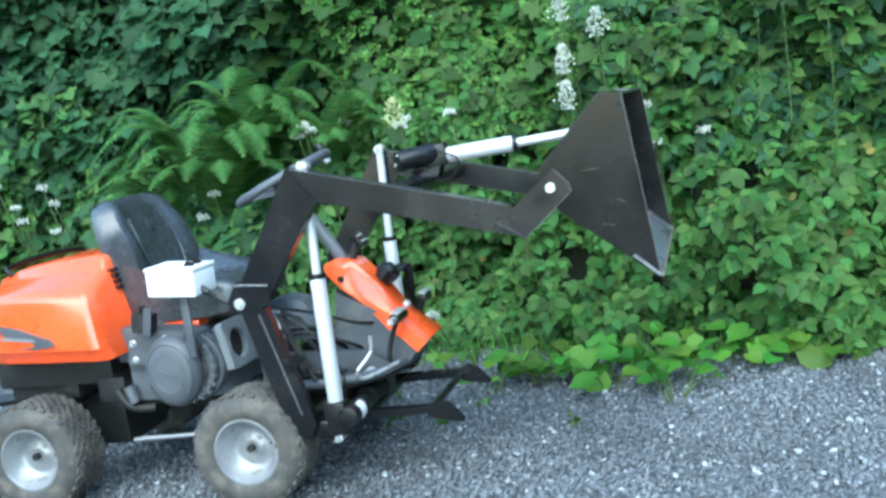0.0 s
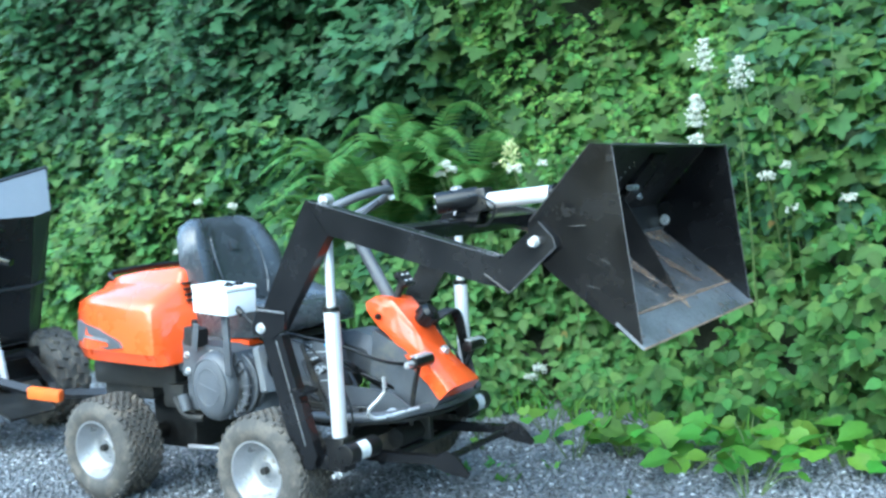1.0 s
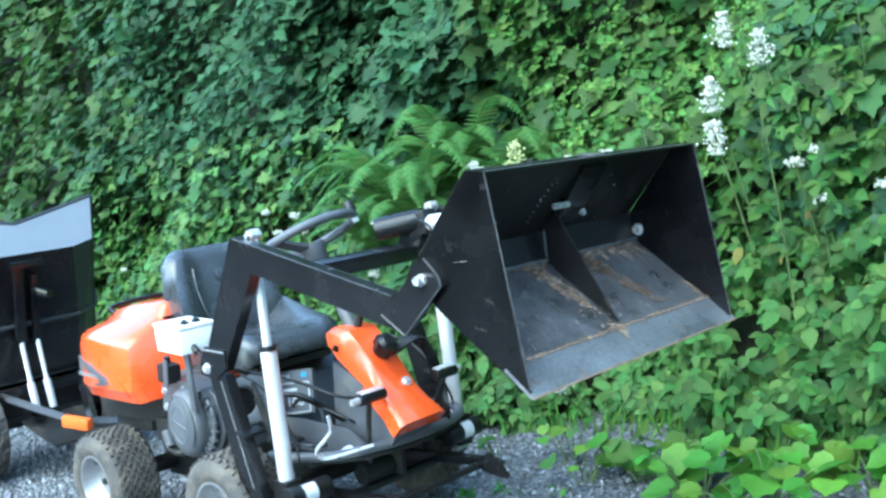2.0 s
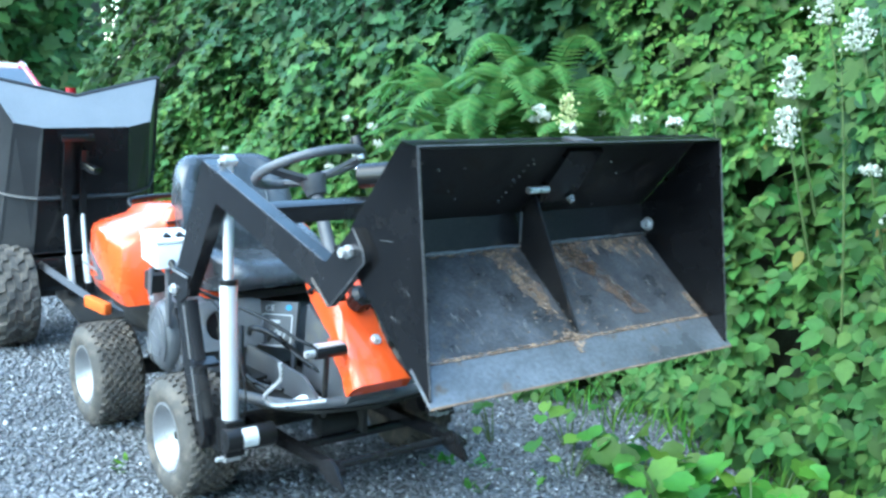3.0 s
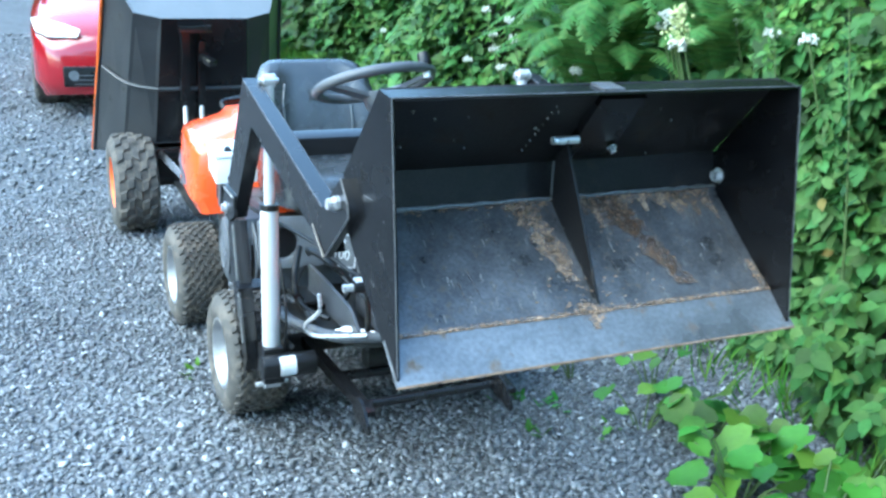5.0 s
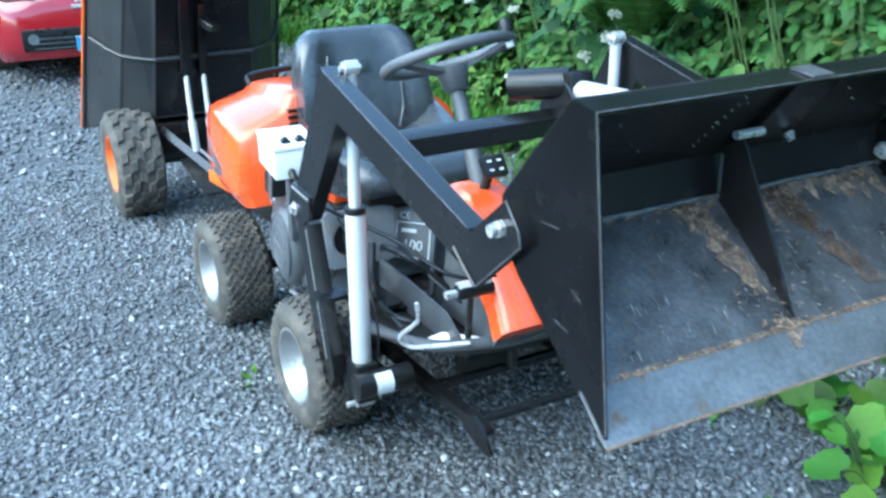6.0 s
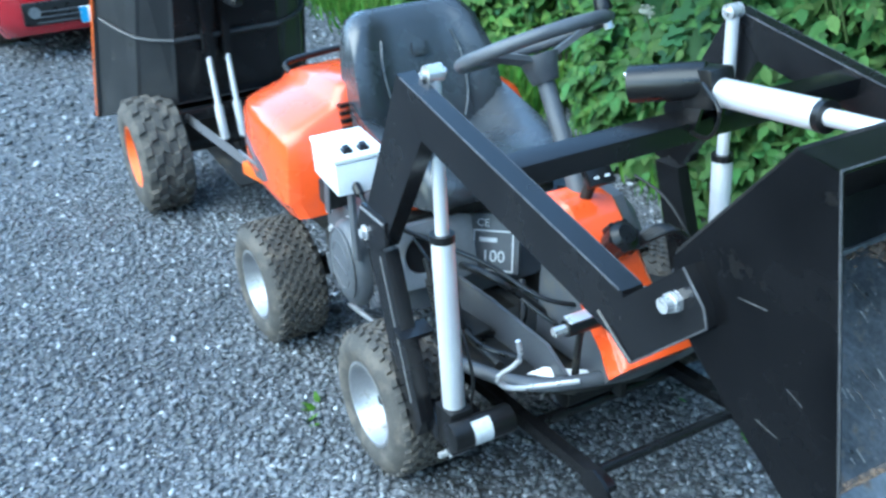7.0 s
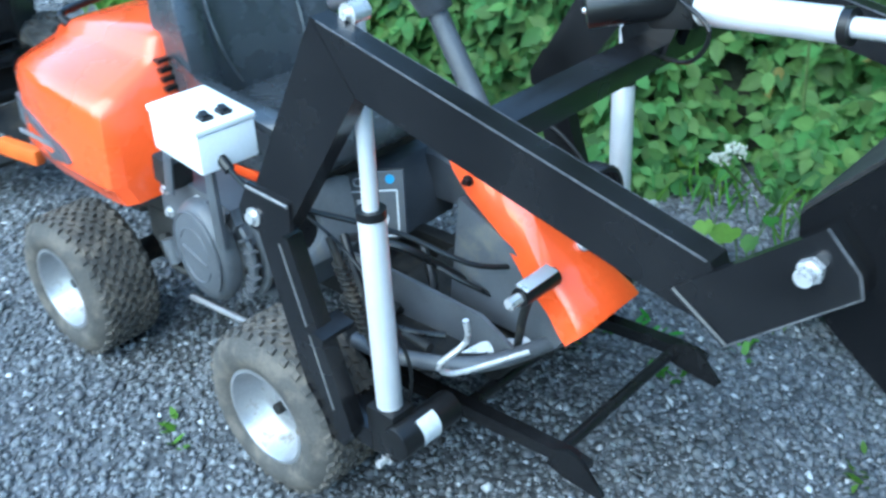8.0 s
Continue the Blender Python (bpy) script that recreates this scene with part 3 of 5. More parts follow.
# steering
wheel_c, axis = Vector((0.065, CY - 0.005, 1.085)), Vector((-0.42, -0.08, 1)).normalized()
steer = new("steering_wheel")
steer.parent = tractor
e1 = (Vector((0, 1, 0)) - axis * axis.y).normalized()
e2 = axis.cross(e1).normalized()
bm = tube([wheel_c + (e1 * math.cos(a) + e2 * math.sin(a)) * 0.185 for a in np.linspace(0, math.tau, 48, endpoint=False)], 0.0165, 12, 0, closed=True)
part("wheel_rim", bm, GREYPLASTIC, steer, "dark grey padded steering wheel rim")
hubc = wheel_c - axis * 0.05
part("wheel_hub", rod(hubc - axis * 0.05, hubc + axis * 0.018, 0.034, 0.05, 24), GREYPLASTIC, steer, bevel=0.004)
for a in (100, 260, 0):
    d = e1 * math.sin(radians(a)) + e2 * math.cos(radians(a))
    q = e2 * math.sin(radians(a)) * -1 + e1 * math.cos(radians(a))
    bm = slab([hubc + d * 0.03 - q * 0.024, hubc + d * 0.03 + q * 0.024, wheel_c + d * 0.178 - axis * 0.002 + q * 0.017, wheel_c + d * 0.178 - axis * 0.002 - q * 0.017], axis * 0.014)
    part("spoke", bm, GREYPLASTIC, steer, bevel=0.004)
knob = wheel_c + e1 * 0.12 + e2 * -0.14
part("spinner_knob", rod(knob + axis * 0.012, knob + axis * 0.05, 0.022, 0.018), CABLE, steer, bevel=0.004)
part("knob_clamp", rod(knob - axis * 0.03, knob + axis * 0.012, 0.012), ZINC, steer)
part("steering_column", rod(hubc - axis * 0.04, (0.285, CY - 0.02, 0.72), 0.022, 0.024), GREYPLASTIC, tractor)

# orange steering console
def con_ring(x, z, w, th, up):
    u = Vector(up).normalized()
    p = Vector((x, CY, z))
    o = [(-w / 2, 0), (-w / 2 + 0.004, th * 0.75), (-w / 2 + 0.025, th), (w / 2 - 0.025, th), (w / 2 - 0.004, th * 0.75), (w / 2, 0)]
    return [p + Vector((0, a, 0)) + u * b for a, b in o]


up = (0.72, 0, 0.69)
rings = [con_ring(0.19, 0.715, 0.15, 0.03, (-.2, 0, 1)), con_ring(0.205, 0.70, 0.165, 0.06, (0.25, 0, 1)), con_ring(0.245, 0.655, 0.17, 0.105, (0.5, 0, 0.85)), con_ring(0.33, 0.585, 0.165, 0.085, up),
         con_ring(0.40, 0.50, 0.18, 0.07, up), con_ring(0.455, 0.455, 0.19, 0.065, up), con_ring(0.495, 0.42, 0.215, 0.065, up), con_ring(0.51, 0.408, 0.22, 0.06, up)]
CON = Matrix.Translation((0.025, -0.028, 0.015))
console = part("console", loft(rings), ORANGE, tractor, "orange moulded plastic steering console", bevel=0.006, smooth=40)
bolt((0.447, CY + 0.035, 0.557), up, 0.012, parent=console)
bolt((0.25, CY - 0.087, 0.69), (0, -1, 0), 0.008, material=CABLE, parent=console)
bm = prism([(0.22, 0.64), (0.36, 0.57), (0.5, 0.41), (0.46, 0.36), (0.18, 0.37)], CY - 0.085, CY + 0.085)
part("console_base", bm, GREYPLASTIC, tractor, bevel=0.01).matrix_basis = CON
console.matrix_basis = CON
# switch block and black knob on the console
sw_m = pose(0.305, CY + 0.012, 0.815, 0, 52, 0)
bm = box((0, 0, 0.0), (0.06, 0.07, 0.022))
bmesh.ops.transform(bm, matrix=sw_m, verts=bm.verts)
panel = part("switch_panel", bm, CABLE, console, "small black switch panel", bevel=0.004)
for a in (-1, 1):
    for b in (-1, 1):
        bm = box((0.013 * a, 0.015 * b, 0.0125), (0.006, 0.012, 0.003))
        bmesh.ops.transform(bm, matrix=sw_m, verts=bm.verts)
        part("switch_mark", bm, LABEL, panel)
part("panel_post", rod((0.27, CY, 0.74), (0.295, CY + 0.01, 0.805), 0.014), DARK, console)
kn, kd = Vector((0.40, CY + 0.005, 0.685)), Vector((0.72, 0, 0.69)).normalized()
bm = rod(kn - kd * 0.03, kn + kd * 0.02, 0.034, 0.038, 18)
rod(kn + kd * 0.02, kn + kd * 0.034, 0.036, 0.022, 18, bm)
cap = part("black_cap", bm, CABLE, console, "black plastic screw cap")
for k in range(6):
    a = k * math.tau / 6
    s = Vector((0, 1, 0)) * math.cos(a) + kd.cross(Vector((0, 1, 0))) * math.sin(a)
    part("grip", rod(kn + s * 0.036 - kd * 0.015, kn + s * 0.036 + kd * 0.02, 0.008, seg=8), CABLE, cap)
for k in range(4):
    part("cable", tube([(0.41, CY + 0.03, 0.685 - 0.008 * k), (0.44 + 0.01 * k, CY + 0.11, 0.70), (0.44, CY + 0.17 + 0.012 * k, 0.56), (0.46 + 0.01 * k, CY + 0.17, 0.42), (0.44, CY + 0.2, 0.36)], 0.007), CABLE, tractor)

# foot deck, front bar, pedals
part("foot_deck", slab([(0.02, 0.17, 0.362), (0.30, 0.2, 0.362), (0.44, 0.32, 0.362), (0.49, CY, 0.362), (0.44, 0.75, 0.362), (0.3, 0.87, 0.362), (0.02, 0.9, 0.362)], (0, 0, -0.012)), DARK, tractor)
part("front_bar", tube([(0.14, 0.16, 0.383), (0.25, 0.17, 0.383), (0.40, 0.25, 0.383), (0.475, 0.40, 0.387), (0.49, CY, 0.387), (0.475, 0.67, 0.387), (0.40, 0.82, 0.383), (0.25, 0.90, 0.383), (0.14, 0.91, 0.383)], 0.017, 14), GREYPLASTIC, tractor, "scuffed dark tubular front bar")
bm = prism([(-0.05, 0.36), (-0.05, 0.465), (0.12, 0.465), (0.36, 0.45), (0.44, 0.405), (0.43, 0.365)], CY - 0.19, CY - 0.18)
part("tunnel_plate", bm, GREYPLASTIC, tractor, bevel=0.002)
for side in (0, 1):
    d = 1 if side == 0 else -1
    y = CY - d * 0.18
    part("pedal_arm", tube([(0.415, y + d * 0.03, 0.33), (0.445, y + d * 0.02, 0.46), (0.488, y, 0.554)], 0.009), DARK, tractor)
    pedal = part("pedal", rod((0.490, y - d * 0.045, 0.563), (0.495, y + d * 0.06, 0.565), 0.02, seg=18), CABLE, tractor, "black rubber roller pedal", bevel=0.003)
    part("pedal_end", rod((0.488, y - d * 0.075, 0.562), (0.490, y - d * 0.044, 0.563), 0.012, seg=8), ZINC, pedal)
    part("pedal_plate", box((0.495, y + d * 0.005, 0.5855), (0.03, 0.095, 0.004), (0, 10, 0)), ZINC, pedal, "bright steel pedal plate", bevel=0.001)
part("bent_lever", tube([(0.47, 0.33, 0.40), (0.40, 0.22, 0.385), (0.375, 0.185, 0.39), (0.375, 0.17, 0.42), (0.42, 0.20, 0.475), (0.425, 0.195, 0.53)], 0.0065, smooth=3), ZINC, tractor, "bent bright steel rod lever")
part("bright_plate", slab([(0.34, 0.27, 0.372), (0.43, 0.34, 0.372), (0.43, 0.41, 0.376), (0.37, 0.30, 0.395)], (0, 0, 0.003)), ZINC, tractor)
part("hydraulic_hose", tube([(0.02, 0.26, 0.55), (0.1, 0.22, 0.48), (0.14, 0.22, 0.42), (0.11, 0.3, 0.37), (0.18, 0.36, 0.41), (0.10, 0.42, 0.48)], 0.011), CABLE, tractor)
part("fuel_hose", tube([(-0.1, 0.33, 0.45), (0.05, 0.24, 0.44), (0.2, 0.22, 0.41), (0.3, 0.27, 0.40)], 0.008), CABLE, tractor)
part("wiring_loom", tube([(0.0, 0.30, 0.52), (0.09, 0.27, 0.56), (0.18, 0.30, 0.55), (0.24, 0.38, 0.47), (0.3, 0.42, 0.42)], 0.010), CABLE, tractor)
part("brake_cable", tube([(0.02, 0.36, 0.49), (0.12, 0.33, 0.53), (0.25, 0.35, 0.49), (0.33, 0.40, 0.44)], 0.006), CABLE, tractor)
part("linkage_bar", rod((0.02, 0.24, 0.40), (0.30, 0.22, 0.395), 0.011), DARK, tractor)
part("linkage_plate", box((0.1, 0.25, 0.41), (0.12, 0.06, 0.012), (0, 6, 10)), DARK, tractor, bevel=0.002)
part("spring_rod", rod((0.13, 0.13, 0.64), (0.235, 0.13, 0.40), 0.008), DARK, tractor)
bm = tube([Vector((0.15, 0.13, 0.595)).lerp(Vector((0.215, 0.13, 0.445)), t / 90) + Vector((math.cos(t * 0.95) * 0.014, math.sin(t * 0.95) * 0.014, 0)) for t in range(91)], 0.0032, 6, 0)
part("coil_spring", bm, DARK, tractor)
part("front_motor", rod((0.32, CY - 0.12, 0.265), (0.32, CY + 0.02, 0.265), 0.036), DARK, tractor, bevel=0.006)
part("motor_bracket", box((0.34, CY + 0.03, 0.275), (0.08, 0.02, 0.09)), DARK, tractor, bevel=0.004)

# low front lift frame
for side in (0, 1):
    y = CY + (-0.225 if side == 0 else 0.225)
    bm = prism([(0.05, 0.246), (0.30, 0.248), (0.62, 0.257), (0.66, 0.248), (0.66, 0.232), (0.30, 0.214), (0.05, 0.21)], y - 0.02, y + 0.012)
    part("lift_arm", bm, BLACK, tractor, bevel=0.003)
    bm = prism([(0.575, 0.222), (0.595, 0.266), (0.625, 0.28), (0.662, 0.268), (0.712, 0.212), (0.702, 0.198), (0.62, 0.208)], y - 0.029, y - 0.021)
    part("tip_plate", bm, BLACK, tractor, bevel=0.002)
part("cross_bar", rod((0.585, CY - 0.225, 0.235), (0.585, CY + 0.225, 0.235), 0.013), BLACK, tractor)
part("cross_bar", rod((0.33, CY - 0.225, 0.215), (0.33, CY + 0.225, 0.215), 0.016), BLACK, tractor)

# loader arms, one on each side
def loader_arm(side):
    ys = sorted((mirror_y(0.018, side), mirror_y(0.06, side)))
    y0, y1 = ys
    d = 1 if side == 0 else -1
    yo = mirror_y(0.018, side)
    arm = new("loader_arm")
    arm.parent = tractor
    if side:
        arm.matrix_basis = Matrix.Translation((1.13, yo, 0)) @ pose(0, 0, 0, 0, 0, 5.0) @ Matrix.Translation((-1.13, -yo, 0))
    part("upper_tube", prism([(0.285, 1.14), (1.0, 0.948), (1.035, 0.852), (0.955, 0.866), (0.375, 1.022)], y0, y1), BLACK, arm, bevel=0.004)
    # thin pale rods paint the highlight along the arm's top edges
    for y in ys:
        part("worn_edge", rod((0.3, y, 1.1348), (0.995, y, 0.948), 0.0016, seg=6), PAINTEDGE, arm)
    part("rear_tube", prism([(0.283, 1.138), (0.371, 1.022), (0.155, 0.72), (0.14, 0.70), (0.05, 0.75)], y0 + 0.001, y1 - 0.001), BLACK, arm, bevel=0.004)
    part("pivot_lug", prism([(0.05, 0.785), (0.17, 0.775), (0.16, 0.71), (0.095, 0.675), (0.015, 0.69), (0.012, 0.722)], yo - 0.004 if side == 0 else yo - 0.006, yo + 0.006 if side == 0 else yo + 0.004), BLACK, arm, bevel=0.002)
    part("tip_plate", prism([(0.955, 0.898), (1.035, 0.842), (1.19, 0.972), (1.183, 1.0), (1.14, 1.045)], *sorted((yo - d * 0.008, yo + d * 0.012))), BLACK, arm, bevel=0.003)
    for (xa, za), (xb, zb) in (((1.14, 1.045), (1.183, 1.0)), ((1.183, 1.0), (1.19, 0.972)), ((1.19, 0.972), (1.035, 0.842))):
        part("worn_edge", rod((xa, yo - d * 0.0072, za), (xb, yo - d * 0.0072, zb), 0.0018, seg=6), PAINTEDGE, arm)
    part("weld", tube([(0.955, yo - d * 0.008, 0.898), (1.0, yo - d * 0.009, 0.868), (1.035, yo - d * 0.008, 0.843)], 0.004, 6), BLACK, arm)
    part("weld", tube([(0.045, yo - d * 0.004, 0.775), (0.11, yo - d * 0.005, 0.771), (0.165, yo - d * 0.004, 0.766)], 0.004, 6), WELD, arm)
    post = part("lower_post", prism([(0.05, 0.69), (0.14, 0.69), (0.262, 0.285), (0.235, 0.235), (0.165, 0.245)], y0 + 0.002, y1 - 0.002), BLACK, tractor, bevel=0.004)
    post.matrix_basis = pose(0, -0.09 * side, 0)
    part("stop_lug", box((0.20, yo + d * 0.03, 0.50), (0.05, 0.085, 0.012), (0, 12, 0)), BLACK, post)
    # pale rod drawn as the long highlight on the post's edge
    part("bright_edge", rod((0.115, yo + d * 0.002, 0.67), (0.215, yo + d * 0.002, 0.32), 0.0024, seg=6), WELD, post)
    part("base_bracket", box((0.22, yo + d * 0.09, 0.26), (0.14, 0.12, 0.05)), BLACK, tractor, bevel=0.004)
    bolt((0.055, yo - d * 0.004, 0.712), (0, -d, 0), 0.013, 0.01, arm)
    pin = part("pivot_pin", rod((1.13, yo - d * 0.034, 0.99), (1.13, yo + d * 0.03, 0.99), 0.012, seg=16), ZINC, arm)
    part("pin_nut", rod((1.13, yo - d * 0.02, 0.99), (1.13, yo - d * 0.008, 0.99), 0.0165, seg=6), ZINC, pin)
    # lifting actuator
    act = new("lift_actuator")
    act.parent = tractor
    tagged(act, "electric lifting actuator with aluminium tube and black motor")
    ya = mirror_y(0.082, side) - 0.075 * side
    part("housing", box((0.315, ya, 0.288), (0.075, 0.065, 0.115)), CABLE, act, bevel=0.008)
    part("outer_tube", rod((0.315, ya, 0.338), (0.314, ya, 0.772), 0.0265, 0.0265, 28), ALU, act, bevel=0.002)
    part("collar", rod((0.314, ya, 0.765), (0.314, ya, 0.782), 0.028, seg=28), CABLE, act)
    part("piston_rod", rod((0.314, ya, 0.77), (0.322, ya, 1.137), 0.0155, seg=22), ALU, act)
    part("top_eye", rod((0.322, ya - 0.018, 1.137), (0.322, ya + 0.018, 1.137), 0.019, seg=20), ZINC, act)
    part("top_pin", rod((0.322, ya - 0.028, 1.137), (0.322, ya + 0.028, 1.137), 0.008, seg=14), ZINC, act)
    motor = part("motor", rod((0.365, ya - d * 0.045, 0.296), (0.365, ya + d * 0.12, 0.292), 0.036, seg=28), CABLE, act, bevel=0.005)
    part("gear_case", box((0.34, ya, 0.291), (0.06, 0.058, 0.075)), CABLE, act, bevel=0.01)
    bm = bmesh.new()
    loft([[(0.365 + 0.0368 * math.cos(a), ya + d * yy, 0.294 + 0.0368 * math.sin(a)) for a in np.linspace(radians(-35), radians(70), 9)] for yy in (0.005, 0.055)], bm, cap=False, closed=False)
    part("paper_label", bm, LABEL, motor, "white type label")
    part("base_eye", rod((0.318, ya - 0.025, 0.222), (0.318, ya + 0.025, 0.222), 0.015, seg=14), ZINC, act)
    part("base_bolt", rod((0.318, ya - 0.05, 0.222), (0.318, ya + 0.05, 0.222), 0.008, seg=8), ZINC, act)
    part("status_dot", rod((0.352, ya - d * 0.02, 0.276), (0.3545, ya - d * 0.02, 0.276), 0.006), GREEN, act)
    part("actuator_cable", tube([(0.32, ya + d * 0.035, 0.30), (0.34, ya + d * 0.04, 0.42), (0.26, ya + d * 0.05, 0.55), (0.16, ya + d * 0.05, 0.63), (0.05, ya + d * 0.06, 0.66)], 0.004), CABLE, tractor)
    return arm


loader_arm(0)
loader_arm(1)
bm = box((0.625, CB, 1.018), (0.05, 0.92, 0.05), (0, 15, 0))
beam = part("cross_beam", bm, BLACK, tractor, bevel=0.004)
for y in (CY - 0.035, CY + 0.027):
    part("mount_ear", prism([(0.58, 1.0), (0.66, 1.02), (0.68, 1.075), (0.60, 1.09), (0.57, 1.05)], y, y + 0.008), BLACK, beam, bevel=0.002)
# tilting actuator from the beam to the bucket
tilt = new("tilt_actuator")
tilt.parent = tractor
tagged(tilt, "electric bucket actuator with aluminium tube and black motor")
A, B = Vector((0.65, 0.497, 1.097)), Vector((1.16, 0.478, 1.127))
dv = (B - A).normalized()
part("outer_tube", rod(A + dv * 0.03, A + dv * 0.30, 0.0275, seg=28), ALU, tilt, bevel=0.002)
part("collar", rod(A + dv * 0.295, A + dv * 0.31, 0.029, seg=28), CABLE, tilt)
part("piston_rod", rod(A + dv * 0.3, B, 0.0155, seg=22), ALU, tilt)
part("housing", box(A + dv * 0.01 + Vector((0, 0, 0.005)), (0.09, 0.065, 0.08), (0, -8.5, 0)), CABLE, tilt, bevel=0.012)
m0 = A + Vector((-0.012, -0.02, 0.008))
part("motor", rod(m0 + Vector((0.02, 0.02, 0.01)), m0 + Vector((-0.098, -0.074, -0.006)), 0.037, seg=28), CABLE, tilt, bevel=0.005)
for k in (-1, 1):
    part("motor_screw", rod(m0 + Vector((-0.096 + 0.018 * k * 0.6, -0.073 - 0.022 * k * 0.7, 0.018 * k)), m0 + Vector((-0.102 + 0.018 * k * 0.6, -0.077 - 0.022 * k * 0.7, 0.018 * k)), 0.005, seg=10), ZINC, tilt)
part("tilt_cable", tube([A + dv * 0.03 + Vector((0, -0.03, 0.02)), A + dv * 0.1 + Vector((0, -0.05, -0.02)), A + dv * 0.06 + Vector((0, -0.04, -0.08)), A + Vector((-0.05, -0.02, -0.08))], 0.004), CABLE, tilt)

# bucket
bucket = new("bucket")
bucket.parent = tractor
tagged(bucket, "black steel loader bucket with soil stains and a pale scuffed lip")
Y0, Y1 = 0.030, 1.015
side_poly = [(1.30, 1.252), (1.362, 1.243), (1.424, 0.706), (1.405, 0.706), (1.155, 0.905), (1.108, 0.955), (1.098, 1.04)]
for y, s in ((Y0, 1), (Y1, -1)):
    part("side_plate", prism(side_poly, *sorted((y, y + s * 0.006))), BLACK_WORN, bucket, bevel=0.001)
i0, i1 = Y0 + 0.0055, Y1 - 0.0055
def sheet(name, a, b, material, label=""):
    (xa, za), (xb, zb) = a, b
    n = Vector((zb - za, 0, -(xb - xa))).normalized() * 0.005
    return part(name, slab([(xa, i0, za), (xa, i1, za), (xb, i1, zb), (xb, i0, zb)], n), material, bucket, label)
sheet("top_flange", (1.30, 1.251), (1.361, 1.243), BLACK)
sheet("upper_back", (1.298, 1.25), (1.101, 1.045), BLACK_INNER)
sheet("lower_back", (1.101, 1.045), (1.115, 0.96), BLACK_INNER)
sheet("bucket_floor", (1.115, 0.957), (1.365, 0.752), FLOORSTEEL, "scratched black floor with brown soil stains")
part("lip_plate", slab([(1.355, Y0 - 0.001, 0.765), (1.355, Y1 + 0.010, 0.765), (1.432, Y1 + 0.012, 0.697), (1.432, Y0 - 0.001, 0.697)], (-0.006, 0, -0.007)), LIPSTEEL, bucket, "scuffed steel cutting lip, sky sheen in its pale colour")
part("centre_rib", prism([(1.118, 1.06), (1.17, 1.10), (1.345, 0.775), (1.115, 0.955)], CB + 0.012, CB + 0.018), BLACK_INNER, bucket)
part("pin_mount", prism([(1.125, 1.075), (1.272, 1.228), (1.285, 1.216), (1.172, 1.085), (1.135, 1.062)], CB + 0.02, CB + 0.135), BLACK, bucket, bevel=0.002)
# small bump on the flange, coloured pale for its highlight
part("top_patch", box((1.33, CB + 0.0, 1.2505), (0.055, 0.05, 0.005), (0, 7.5, 0)), PAINTEDGE, bucket, "raised patch on the top edge, highlight in its pale colour", bevel=0.001)
part("pin_end", rod((1.225, CB - 0.06, 1.12), (1.225, CB + 0.005, 1.12), 0.009), ZINC, bucket)
bolt((1.182, CB + 0.125, 1.088), (0.6, 0, -0.7), 0.008, parent=bucket)
for y, s in ((Y0 + 0.006, 1), (Y1 - 0.006, -1)):
    bolt((1.13, y, 0.99), (0, s, 0), 0.013, 0.014, bucket)
part("weld_seam", tube([(1.1195, i0 + (i1 - i0) * k / 40, 0.9615 + 0.0015 * random.uniform(-1, 1)) for k in range(41)], lambda t: 0.0036 + 0.0028 * math.sin(t * 190) ** 2, 6, 0), WELD, bucket)
for yy in (CB + 0.010, CB + 0.020):
    part("rib_weld", tube([(1.123, yy, 1.05), (1.122, yy, 0.97)], 0.003, 6), WELD, bucket)
part("lip_weld", tube([(1.357, i0 + (i1 - i0) * k / 40, 0.766 + 0.001 * random.uniform(-1, 1)) for k in range(41)], 0.0022, 6, 0), SMEAR, bucket)
for k in range(9):
    t = (k + random.uniform(-0.25, 0.25)) / 8
    p = Vector((1.252, 0.452, 1.198)).lerp(Vector((1.142, 0.437, 1.086)), t)
    part("weld_dot", rod(p - Vector((0.004, 0, -0.004)), p + Vector((0.003, 0, -0.003)), random.uniform(0.002, 0.0042), 0.001, 8), WELD, bucket)
for k in range(14):
    yk = random.uniform(i0 + 0.05, i1 - 0.05)
    t = random.random()
    p = Vector((1.262, yk, 1.205)).lerp(Vector((1.112, yk, 1.05)), t) + Vector((0.0045, 0, -0.004))
    part("paint_chip", rod(p - Vector((0.003, 0, -0.003)), p + Vector((0.0012, 0, -0.0012)), random.uniform(0.0015, 0.0045), 0.001, 7), WELD, bucket)
# crumbs of soil left in the bucket
bm = bmesh.new()
fl_a, fl_b = Vector((1.122, 0, 0.956)), Vector((1.36, 0, 0.762))
for k in range(240):
    c = random.choice((0, 0, 1, 1, 2, 3))
    u = random.random() ** (2.2 if c != 3 else 0.3)
    y = (CY - 0.03 - 0.05 * abs(random.gauss(0, 1)) + 0.06 * u, CY + 0.14 + random.gauss(0, 0.06), random.uniform(i0, i1), CY + random.gauss(0, 0.05))[c]
    if c == 2:
        u = random.choice((random.random() * 0.06, 1 - random.random() * 0.04))
    y = min(max(y, i0 + 0.01), i1 - 0.01)
    p = fl_a.lerp(fl_b, u) + Vector((0.004, y, 0.006))
    r = random.uniform(0.001, 0.004)
    bmesh.ops.create_icosphere(bm, subdivisions=1, radius=r, matrix=Matrix.Translation(p) @ Matrix.Diagonal((1, 1.3, 0.55, 1)))
tagged(part("soil_crumb_scatter", bm, SOIL, bucket, "dried brown soil crumbs"), kind="stuff")


